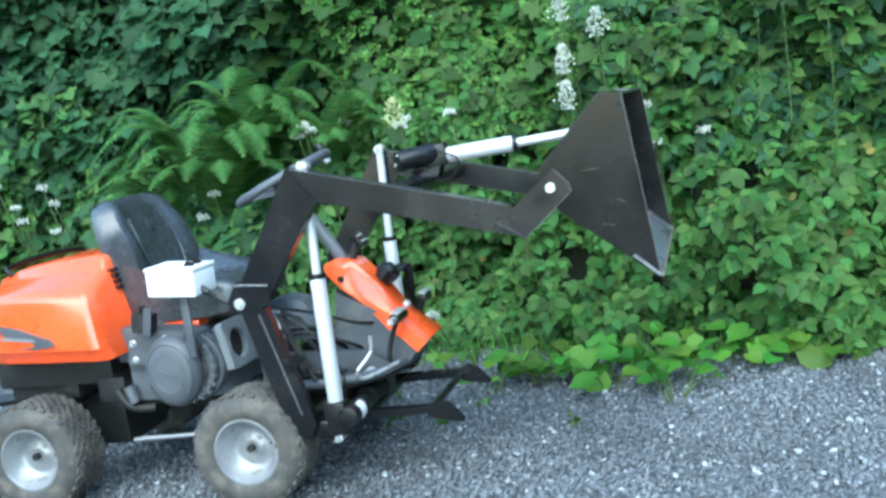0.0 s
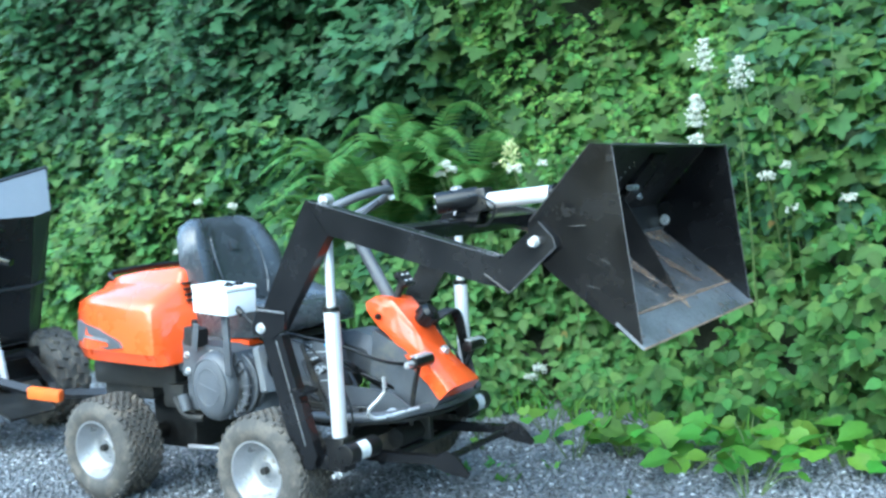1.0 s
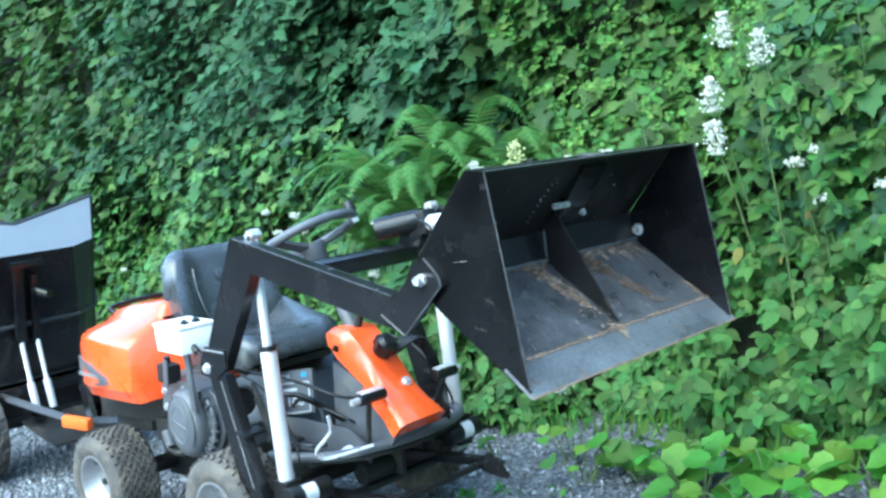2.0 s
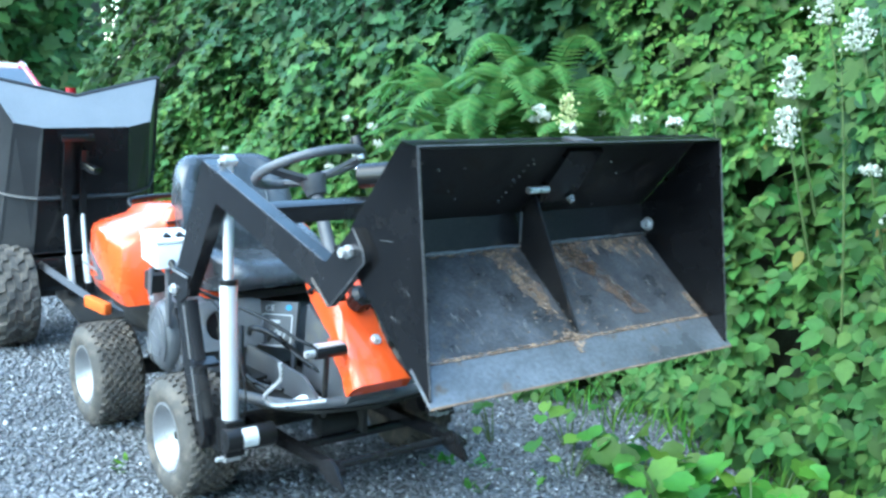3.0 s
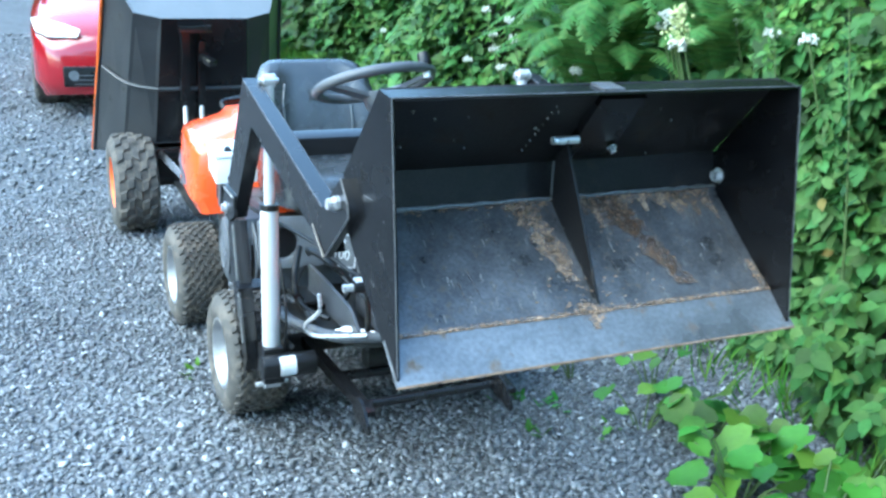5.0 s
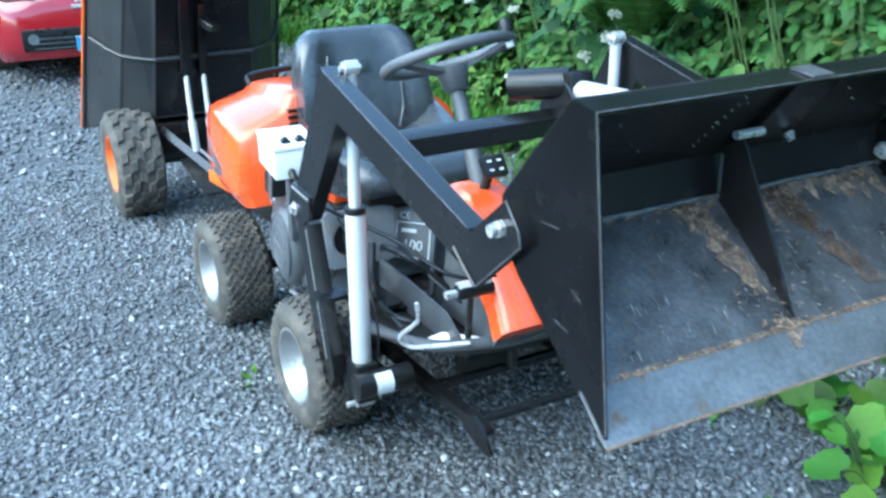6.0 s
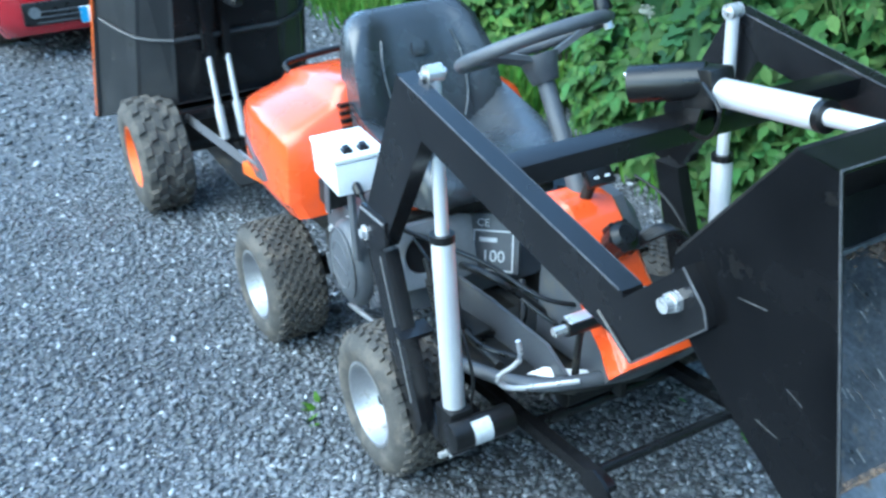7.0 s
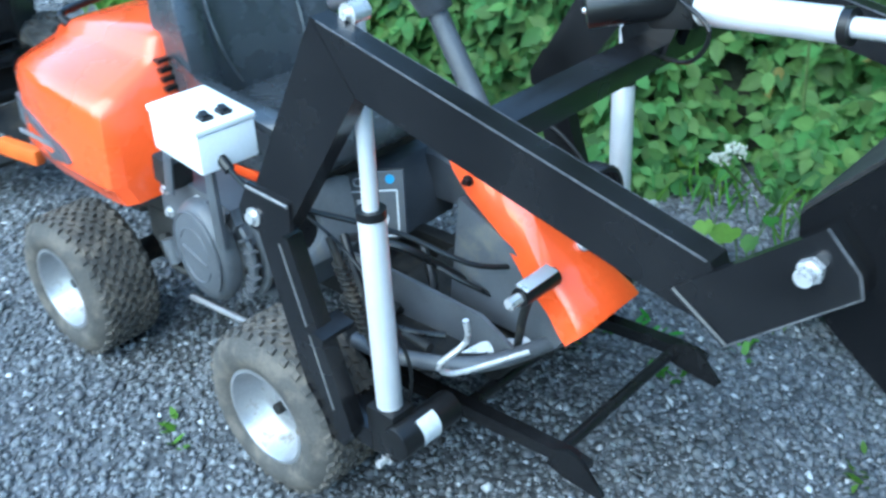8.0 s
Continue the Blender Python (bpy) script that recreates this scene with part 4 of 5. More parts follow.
def soil_patch(ya, yb, wa, wb, ua, ub, seed, material=SMEAR):
    """A thin ragged smear of soil down the bucket floor."""
    r = random.Random(seed)
    bm_ = bmesh.new()
    nrm = Vector((0.634, 0, 0.773)) * 0.0012
    n, prev = 26, None
    for k in range(n + 1):
        t = k / n
        c = fl_a.lerp(fl_b, ua + (ub - ua) * t) + nrm
        y, w = ya + (yb - ya) * t, (wa + (wb - wa) * t) * r.uniform(0.55, 1.2)
        a, b_ = bm_.verts.new(c + Vector((0, y - w * r.uniform(0.35, 0.65), 0))), bm_.verts.new(c + Vector((0, y + w * r.uniform(0.35, 0.65), 0)))
        if prev:
            bm_.faces.new((prev[0], prev[1], b_, a))
        prev = (a, b_)
    part("soil_smear", bm_, material, bucket, "dried brown soil smear", smooth=0)


soil_patch(CB - 0.085, CB - 0.02, 0.075, 0.035, 0.0, 0.72, 1)
soil_patch(CB - 0.07, CB - 0.012, 0.06, 0.03, 0.0, 0.6, 3)
soil_patch(CB - 0.06, CB - 0.06, 0.16, 0.05, 0.0, 0.09, 5)
soil_patch(CB - 0.02, CB - 0.0, 0.03, 0.09, 0.9, 1.0, 2)
soil_patch(CB + 0.0, CB - 0.01, 0.05, 0.02, 0.97, 1.12, 4)
for k in range(15):
    yk = CB + 0.03 + 0.40 * k / 14
    soil_patch(yk, yk + random.uniform(-0.01, 0.03), random.uniform(0.04, 0.075), 0.01, 0.0, random.uniform(0.07, 0.3), 10 + k)
for k in range(16):
    yk = i0 + 0.03 + (i1 - i0 - 0.06) * k / 15
    soil_patch(yk, yk, random.uniform(0.03, 0.09), random.uniform(0.03, 0.08), 0.955, 0.995, 200 + k)
    soil_patch(yk, yk + random.uniform(-0.01, 0.01), random.uniform(0.02, 0.06), 0.02, -0.005, 0.03, 230 + k)
soil_patch(i1 - 0.02, i1 - 0.012, 0.02, 0.03, 0.7, 1.0, 6)
# darker brown streaks slanting down the far half of the floor
soil_patch(CB + 0.15, CB + 0.27, 0.08, 0.05, -0.02, 0.85, 30, DARKSMEAR)
soil_patch(CB + 0.16, CB + 0.26, 0.06, 0.04, 0.0, 0.75, 32, DARKSMEAR)
soil_patch(CB + 0.15, CB + 0.2, 0.13, 0.05, 0.0, 0.4, 31, DARKSMEAR)
# run-off streaks down the floor
for k in range(34):
    yk, u0 = random.uniform(i0 + 0.02, i1 - 0.02), random.uniform(0.03, 0.6)
    soil_patch(yk, yk + random.uniform(-0.006, 0.02), random.uniform(0.002, 0.005), 0.002, u0, u0 + random.uniform(0.08, 0.32), 400 + k, DARKDUST)
for k in range(170):
    yk = random.uniform(i0 + 0.03, i1 - 0.03)
    u0 = random.uniform(0.05, 0.92)
    soil_patch(yk, yk + random.uniform(-0.004, 0.004), random.uniform(0.0015, 0.004), 0.0015, u0, u0 + random.choice((0.006, 0.01, 0.015, 0.03, 0.07)), 40 + k, DUST)

# bare metal where the paint has worn from the edges, and thin scratches on the sides
for y in (Y0 + 0.001, Y1 - 0.001):
    part("worn_edge", rod((1.3625, y, 1.243), (1.4245, y, 0.712), 0.0016, seg=6), PAINTEDGE, bucket)
part("worn_edge", rod((1.3625, Y0, 1.2445), (1.3625, Y1, 1.2445), 0.0016, seg=6), PAINTEDGE, bucket)
part("lip_edge", rod((1.433, Y0 - 0.001, 0.694), (1.433, Y1 + 0.012, 0.694), 0.003, seg=6), SOIL, bucket, "rusty worn lip edge")
for x, z, l, a in ((1.25, 1.03, 0.05, 3), (1.33, 0.93, 0.03, -25), (1.29, 0.86, 0.04, -12)):
    dx, dz = l * math.cos(radians(a)) / 2, l * math.sin(radians(a)) / 2
    part("scratch", slab([(x - dx, Y0, z - dz - 0.0004), (x + dx, Y0, z + dz - 0.0006), (x + dx, Y0, z + dz + 0.0006), (x - dx, Y0, z - dz + 0.0004)], (0, -0.0006, 0)), WELD, bucket, smooth=0)

# ---- tipping trailer behind the tractor ----
TY = 0.437
trailer = new("tipping_trailer")
tagged(trailer, "black steel tipping trailer with its bed raised, orange rims", "trailer")
trailer.matrix_basis = pose(0.045, -0.058, 0.022)
bed = new("bed")
bed.parent = trailer
f_top, f_bot, r_top, r_bot = (-2.05, 1.10), (-2.24, 0.46), (-2.25, 1.35), (-2.69, 0.35)
k_top, k_bot = (-2.095, 1.125), (-2.37, 0.45)
hw_f, hw_k, hw_r = 0.208, 0.334, 0.433
def tp(p, y):
    return Vector((p[0], TY + y, p[1]))
part("floor_panel", slab([tp(f_top, -hw_f), tp(f_top, hw_f), tp(f_bot, hw_f + 0.03), tp(f_bot, -hw_f - 0.03)], (-0.006, 0, 0)), BLACK, bed)
for s in (-1, 1):
    part("angled_panel", slab([tp(f_top, s * hw_f), tp(k_top, s * hw_k), tp(k_bot, s * (hw_k + 0.05)), tp(f_bot, s * (hw_f + 0.03))], (-0.006, -0.001 * s, 0)), TRAILER, bed)
    part("side_panel", slab([tp(k_top, s * hw_k), tp(r_top, s * hw_r), tp(r_bot, s * (hw_r + 0.07)), tp(k_bot, s * (hw_k + 0.05))], (-0.006, -0.002 * s, 0)), TRAILER, bed)
    part("rim_edge", tube([tp(r_top, s * (hw_r + 0.004)), tp(r_bot, s * (hw_r + 0.074))], 0.011, 8, 2), TRAILER, bed)
    if s < 0:
        part("orange_stripe", tube([tp((r_top[0] - 0.012, r_top[1] - 0.06), s * (hw_r + 0.012)), tp((r_bot[0] - 0.012, r_bot[1]), s * (hw_r + 0.08))], 0.009, 8, 2), ORANGE_DULL, bed, "orange painted edge")
    part("side_rib", tube([tp((-2.145, 0.745), s * (hw_f + 0.018)), tp((-2.245, 0.765), s * (hw_k + 0.03)), tp((-2.43, 0.83), s * (hw_r + 0.025))], 0.010, 8, 3), TRAILER, bed)
mid = (-2.22, 1.252)
part("front_panel", slab([tp(f_top, -hw_f), tp(f_top, hw_f), tp(k_top, hw_k), tp(r_top, hw_r), tp(mid, 0), tp(r_top, -hw_r), tp(k_top, -hw_k)], (-0.006, 0, -0.005)), GREYPANEL, bed, "front panel, its pale grey standing in for reflected sky")
part("front_rim", tube([tp(r_top, -hw_r), tp(mid, 0), tp(r_top, hw_r)], 0.009, 8, 0), TRAILER, bed)
part("tail_panel", slab([tp(f_bot, -hw_f - 0.03), tp(f_bot, hw_f + 0.03), tp(k_bot, hw_k + 0.05), tp(r_bot, hw_r + 0.07), tp(r_bot, -hw_r - 0.07), tp(k_bot, -hw_k - 0.05)], (0, 0, -0.006)), TRAILER, bed)
part("floor_rib", tube([tp((-2.145, 0.745), -hw_f - 0.018), tp((-2.145, 0.745), hw_f + 0.018)], 0.012, 8, 2), TRAILER, bed)
bm = box((-2.09, 0.34, 0.86), (0.035, 0.045, 0.42), (0, 15, 0))
box((-2.10, 0.42, 0.82), (0.035, 0.035, 0.36), (0, 15, 0), bm)
box((-2.04, 0.385, 1.05), (0.05, 0.16, 0.035), bm=bm)
box((-2.03, 0.44, 0.90), (0.09, 0.05, 0.035), (0, 20, 30), bm)
part("hinge_bracket", bm, BLACK, bed, bevel=0.004)
for k, y in enumerate((0.333, 0.415)):
    ram = new("tip_ram")
    ram.parent = trailer
    part("ram_rod", rod((-2.09, y, 0.44), (-2.135, y + 0.005, 0.66), 0.012), ALU, ram)
    part("ram_tube", rod((-2.06, y, 0.30), (-2.093, y, 0.46), 0.019), ALU, ram)
    part("ram_foot", box((-2.06, y, 0.295), (0.06, 0.05, 0.05)), BLACK, ram, bevel=0.005)
frame_obj = new("drawbar")
frame_obj.parent = trailer
for s in (-1, 1):
    part("drawbar_side", rod((-2.35, TY + s * 0.26, 0.44), (-1.6, 0.37 + s * 0.03, 0.29), 0.024, seg=4), BLACK, frame_obj)
part("drawbar_tongue", rod((-1.62, 0.37, 0.29), (-1.05, 0.49, 0.31), 0.024, seg=4), BLACK, frame_obj)
part("frame_cross", box((-2.2, TY, 0.41), (0.05, 0.62, 0.05)), BLACK, frame_obj, bevel=0.004)
part("tow_clip", box((-1.60, 0.323, 0.30), (0.18, 0.04, 0.055), (0, 5, 14)), ORANGE_DULL, frame_obj, "orange painted tow coupling", bevel=0.01)
part("skid_plate", slab([(-2.1, TY - 0.18, 0.27), (-1.88, TY - 0.12, 0.15), (-1.88, TY + 0.12, 0.15), (-2.1, TY + 0.18, 0.27)], (0, 0, 0.012)), DARK, frame_obj)
part("chassis_tray", box((-2.42, TY, 0.32), (0.3, 0.56, 0.2)), DARK, trailer, bevel=0.01)
part("axle", rod((-2.29, TY - 0.40, 0.25), (-2.29, TY + 0.40, 0.25), 0.03), DARK, trailer)
for side in (0, 1):
    d = 1 if side == 0 else -1
    holder = make_wheel("trailer_wheel", -2.29, side, 0.25, 0.255, 0.19, 0.13, trailer, ORANGE_DULL, "lug")
    holder.matrix_basis = pose(-2.29, TY - d * 0.455, 0.25)
part("tail_lamp", rod((-2.75, TY + 0.12, 1.22), (-2.75, TY + 0.12, 1.285), 0.03), CARRED, trailer, "red lamp")
part("lamp_post", rod((-2.75, TY + 0.12, 0.4), (-2.75, TY + 0.12, 1.23), 0.012), BLACK, trailer)

# ---- red hatchback parked further up the drive ----
car = new("red_car")
car.matrix_basis = pose(-6.3, 0.6, 0.06, 0, 0, -5)
tagged(car, "red hatchback car parked on the gravel drive, seen from its front", "car")
W = 0.88
def car_ring(x, zb, zs, zt, w, wt):
    o = [(-w * 0.93, zb), (-w, zb + 0.12), (-w, zs - 0.06), (-w * 0.97, zs), (-wt, zt), (-wt * 0.5, zt + 0.02), (0, zt + 0.027)]
    return [(x, y, z) for y, z in o] + [(x, -y, z) for y, z in o[-2::-1]]
lower = [(0.98, 0.24, 0.50, 0.54, 0.62, 0.45), (0.93, 0.2, 0.58, 0.64, 0.74, 0.55), (0.8, 0.18, 0.68, 0.72, 0.83, 0.65), (0.5, 0.17, 0.74, 0.82, 0.87, 0.68), (0.1, 0.17, 0.82, 0.92, 0.885, 0.70),
         (-0.15, 0.17, 0.86, 0.98, 0.885, 0.72), (-0.8, 0.17, 0.9, 0.95, 0.885, 0.74), (-2.2, 0.17, 0.92, 0.97, 0.885, 0.74), (-3.0, 0.2, 0.92, 0.98, 0.85, 0.7), (-3.25, 0.28, 0.85, 0.9, 0.75, 0.6)]
part("car_body", loft([car_ring(*r) for r in lower]), CARRED, car, bevel=0.0, smooth=50)
cab = [(-0.12, 0.975, 0.76), (-0.75, 1.34, 0.60), (-0.95, 1.405, 0.575), (-1.4, 1.45, 0.57), (-2.2, 1.42, 0.57), (-2.9, 1.25, 0.58), (-3.15, 0.95, 0.66)]
rings = [[(x, -0.76 + 0.0 * x, 0.93), (x, -w, z - 0.01), (x, -w * 0.6, z + 0.012), (x, w * 0.6, z + 0.012), (x, w, z - 0.01), (x, 0.76, 0.93)] for x, z, w in cab]
part("cabin", loft(rings), CARRED, car, smooth=45)
part("windscreen", loft([[(-0.115, y * 0.74, 0.992 + 0.02 * (1 - y * y)), (-0.74, y * 0.585, 1.365 + 0.012 * (1 - y * y))] for y in np.linspace(-1, 1, 9)], cap=False, closed=False), GLASSDARK, car)
for s in (-1, 1):
    part("side_window", slab([(-0.55, s * 0.735, 1.0), (-0.95, s * 0.60, 1.36), (-2.1, s * 0.60, 1.37), (-2.5, s * 0.74, 1.0)], (0, s * 0.008, 0.002)), GLASSDARK, car)
    part("pillar", tube([(-0.10, s * 0.755, 0.98), (-0.74, s * 0.60, 1.36), (-1.0, s * 0.585, 1.41)], 0.028, 8), CARRED, car)
    mirror = part("door_mirror", rod((-0.42, s * 0.86, 1.06), (-0.38, s * 0.97, 1.09), 0.07, 0.075, 16), CARRED, car, bevel=0.02)
    part("mirror_arm", rod((-0.42, s * 0.78, 1.0), (-0.40, s * 0.93, 1.04), 0.02), CABLE, mirror)
    part("headlamp", slab([(0.92, s * 0.48, 0.69), (0.93, s * 0.51, 0.63), (0.88, s * 0.72, 0.63), (0.80, s * 0.82, 0.67), (0.64, s * 0.855, 0.76), (0.72, s * 0.79, 0.77), (0.84, s * 0.60, 0.73)], (0.025, 0, 0.02)), LAMPGLASS, car, "clear headlamp", bevel=0.006)
    part("fog_lamp", rod((0.98, s * 0.55, 0.36), (1.012, s * 0.55, 0.36), 0.04), LAMPGLASS, car)
    for x in (0.0, -2.55):
        wl = make_wheel("car_wheel", x, 0 if s < 0 else 1, 0.31, 0.31, 0.2, 0.2, car)
        wl.matrix_basis = pose(x, s * 0.885, 0.31)
part("lower_grille", box((0.965, 0, 0.35), (0.08, 1.26, 0.16)), CABLE, car, bevel=0.02)
for k in range(3):
    part("grille_bar", box((1.006, 0, 0.29 + 0.035 * k), (0.01, 1.1, 0.008)), GREYPLASTIC, car)
part("upper_grille", box((0.955, 0, 0.53), (0.05, 0.4, 0.05)), CABLE, car, bevel=0.01)
part("chrome_bar", box((0.975, 0, 0.575), (0.03, 0.52, 0.025)), ZINC, car, bevel=0.006)
part("chrome_bar", box((0.95, 0, 0.615), (0.03, 0.46, 0.02)), ZINC, car, bevel=0.006)
part("number_plate", box((1.015, 0, 0.31), (0.012, 0.52, 0.11)), WHITE, car, "white number plate", bevel=0.003)
part("plate_band", box((1.022, -0.235, 0.31), (0.003, 0.05, 0.105)), BLUE, car)
for k in range(6):
    part("plate_mark", box((1.022, -0.15 + 0.065 * k, 0.31), (0.003, 0.035, 0.06)), CABLE, car)
part("wiper", tube([(-0.10, -0.5, 1.0), (-0.2, 0.1, 1.06)], 0.008), CABLE, car)

# ---- planting on the bank ----
def leaf_mat(name, color, k=0.35, hue=0.025, rough=0.58, through=0.32):
    return mat(name, color, rough, 0, 0.15, 6, 0.1, 60, island_random=k, hue=hue, translucent=through, spec=0.22)


# hedge leaf colour lowered to hold the shade of trees overhead
LEAF_A = leaf_mat("shade_toned_hedge_leaf", (0.047, 0.101, 0.025), 0.45)
LEAF_B = leaf_mat("fresh_weed_leaf", (0.088, 0.185, 0.038), 0.38)
LEAF_C = leaf_mat("cool_maple_leaf", (0.036, 0.095, 0.036), 0.45)
LEAF_E = leaf_mat("raspberry_leaf", (0.057, 0.128, 0.028), 0.45)
LEAF_F = leaf_mat("blue_green_nettle_leaf", (0.034, 0.086, 0.036), 0.42)
# lighter leaf copy: soft light on the low bank is put into its colour
LEAF_H = leaf_mat("light_toned_bank_leaf", (0.078, 0.165, 0.045), 0.4)
LEAF_G = leaf_mat("yellowing_leaf", (0.2, 0.17, 0.045), 0.4, 0.04)
LEAF_D = mat("bright_ground_leaf", (0.078, 0.19, 0.022), 0.5, 0, 0.15, 6, 0.1, 60, object_random=0.4, hue=0.03, translucent=0.25, spec=0.35)
FERN = leaf_mat("fern_green", (0.094, 0.2, 0.05), 0.2, through=0.45)
GRASSM = leaf_mat("grass_green", (0.09, 0.2, 0.03), 0.4)
STEM = mat("plant_stem", (0.07, 0.11, 0.03), 0.7, 0, 0.3, 20, 0.2)
PETAL = mat("white_petals", (0.42, 0.44, 0.37), 0.7, 0, 0.1, 40, 0.1, island_random=0.15)
CREAM = mat("cream_buds", (0.36, 0.4, 0.17), 0.7, 0, 0.1, 40, 0.1, island_random=0.2)

# outlines of leaves, as (along, across) with the stalk at the origin
OVAL = [(0, 0), (0.22, 0.26), (0.5, 0.34), (0.78, 0.2), (1.0, 0), (0.78, -0.2), (0.5, -0.34), (0.22, -0.26)]
LOBED = [(0, 0), (-0.08, 0.28), (0.18, 0.30), (0.22, 0.56), (0.45, 0.36), (0.62, 0.44), (0.68, 0.2), (1.0, 0), (0.68, -0.2), (0.62, -0.44), (0.45, -0.36), (0.22, -0.56), (0.18, -0.30), (-0.08, -0.28)]
TOOTHED = [(0, 0), (0.06, 0.2), (0.2, 0.27), (0.22, 0.34), (0.38, 0.33), (0.42, 0.38), (0.58, 0.28), (0.63, 0.3), (0.8, 0.13), (1.0, 0), (0.8, -0.13), (0.63, -0.3), (0.58, -0.28), (0.42, -0.38), (0.38, -0.33), (0.22, -0.34), (0.2, -0.27), (0.06, -0.2)]
MAPLE = [(0.1, 0), (-0.06, 0.16), (0.02, 0.34), (0.2, 0.3), (0.24, 0.58), (0.42, 0.5), (0.5, 0.28), (0.7, 0.3), (0.78, 0.14), (1.0, 0), (0.78, -0.14), (0.7, -0.3), (0.5, -0.28), (0.42, -0.5), (0.24, -0.58), (0.2, -0.3), (0.02, -0.34), (-0.06, -0.16)]
ROUND = [(0, 0), (-0.14, 0.22), (0.0, 0.44), (0.2, 0.5), (0.33, 0.62), (0.55, 0.5), (0.72, 0.46), (0.8, 0.22), (1.0, 0), (0.8, -0.22), (0.72, -0.46), (0.55, -0.5), (0.33, -0.62), (0.2, -0.5), (0.0, -0.44), (-0.14, -0.22)]


def leaves(name, outline, at, along, normal, size, material, fold=0.16, droop=0.12, width=1.0, label="", category="", kind="stuff"):
    """Many leaves in one mesh: each a fan of faces round its midrib, folded and drooping."""
    o = np.array(outline, float)
    n, k = len(at), len(o)
    along = along / np.linalg.norm(along, axis=1, keepdims=True)
    across = np.cross(normal, along)
    across /= np.maximum(np.linalg.norm(across, axis=1, keepdims=True), 1e-6)
    up = np.cross(along, across)
    a, c = o[:, 0], o[:, 1] * width
    h = np.abs(c) * fold - droop * a ** 2
    pts = np.concatenate([o * [1, width], [[0.45, 0]]])
    hh = np.concatenate([h, [-droop * 0.2 - 0.02]])
    v = at[:, None, :] + size[:, None, None] * (pts[None, :, 0:1] * along[:, None, :] + pts[None, :, 1:2] * across[:, None, :] + hh[None, :, None] * up[:, None, :])
    v = v.reshape(-1, 3)
    base = (np.arange(n) * (k + 1))[:, None, None]
    idx = np.stack([np.arange(k), (np.arange(k) + 1) % k, np.full(k, k)], 1)[None]
    f = (base + idx).reshape(-1, 3)
    me = bpy.data.meshes.new(name)
    me.vertices.add(len(v))
    me.vertices.foreach_set("co", v.ravel().astype(np.float32))
    me.loops.add(f.size)
    me.loops.foreach_set("vertex_index", f.ravel().astype(np.int32))
    me.polygons.add(len(f))
    me.polygons.foreach_set("loop_start", np.arange(0, f.size, 3, dtype=np.int32))
    me.polygons.foreach_set("use_smooth", np.ones(len(f), bool))
    me.update()
    me.validate()
    me.materials.append(material)
    ob = new(name, me)
    return tagged(ob, label, category, kind=kind)


EDGE = np.vectorize(edge_y)


def lumps(x, z, s=0.0):
    """Swelling and hollows of the face of the planting."""
    return (0.16 * np.sin(x * 2.3 + 1.3 * np.sin(z * 1.7 + s)) + 0.12 * np.sin(x * 5.1 + z * 3.3 + s) + 0.10 * np.sin(z * 4.3 - x * 1.9 + 2 * s) + 0.05 * np.sin(x * 11 + z * 9))


def face_y(x, z):
    """How far back the face of the planting stands at each height."""
    return EDGE(x) - 0.02 + 0.36 * np.minimum(z, 2.6) + 0.12 * np.maximum(z - 2.6, 0) + 1.0 * lumps(x, z) + 0.06 * np.sin(x * 19 + 3 * np.sin(z * 7)) * np.sin(z * 17 + x * 5) + 0.42 * np.exp(-((x + 1.1) / 0.62) ** 4 - ((z - 1.3) / 0.5) ** 4)


def sprays(count, x0, x1, z0, z1, size, depth, seed, leaflets=3, bias=1.1, loose=1.0):
    """Leaf places on the face of the bank, hanging outwards in threes or singly: place, along, normal, size."""
    r = np.random.default_rng(seed)
    sx, sz = r.uniform(x0, x1, count), z0 + (z1 - z0) * r.random(count) ** bias
    gap = np.sin(sx * 7.3 + 2 * np.sin(sz * 5.0)) * np.sin(sz * 8.1 + 1.7 * np.sin(sx * 6.0)) + 0.5 * np.sin(sx * 17 + sz * 13)
    keep = gap < 0.82 + 0.25 * r.random(count)
    sx, sz = sx[keep], sz[keep]
    count = len(sx)
    c = np.stack([sx, face_y(sx, sz) + depth * r.random(count) ** 1.5, sz], 1)
    n = np.stack([r.normal(0, 0.38, count), -0.70 + r.normal(0, 0.3, count), 0.5 + 0.12 * loose + r.normal(0, 0.32, count)], 1)
    n /= np.linalg.norm(n, axis=1, keepdims=True)
    d = np.stack([r.normal(0, 0.55 * loose, count), -0.5 + r.normal(0, 0.3 * loose, count), -0.75 + 0.2 * loose + r.normal(0, 0.4 * loose, count)], 1)
    d -= n * (d * n).sum(1, keepdims=True)
    d /= np.linalg.norm(d, axis=1, keepdims=True)
    e = np.cross(n, d)
    s = size * r.uniform(0.65, 1.3, count)
    at, al, nm, sz_ = [], [], [], []
    for k in range(leaflets):
        a = 0.0 if k == 0 else (1.15 if k % 2 else -1.15) * (1 + 0.15 * (k > 2))
        a = a + r.normal(0, 0.14, count)
        dirn = d * np.cos(a)[:, None] + e * np.sin(a)[:, None]
        back = 0.0 if k == 0 else -0.18 - 0.45 * (k > 2)
        at.append(c + d * (s * (back + 0.1))[:, None] + n * (s * r.normal(0, 0.05, count))[:, None])
        al.append(dirn + n * r.normal(0, 0.12, count)[:, None])
        nm.append(n + r.normal(0, 0.12, (count, 3)))
        sz_.append(s * (1.0 if k == 0 else 0.82) * r.uniform(0.85, 1.1, count))
    return np.concatenate(at), np.concatenate(al), np.concatenate(nm), np.concatenate(sz_)


def bank_y(x, z):
    return float(face_y(np.array([x]), np.array([z]))[0]) + 0.42


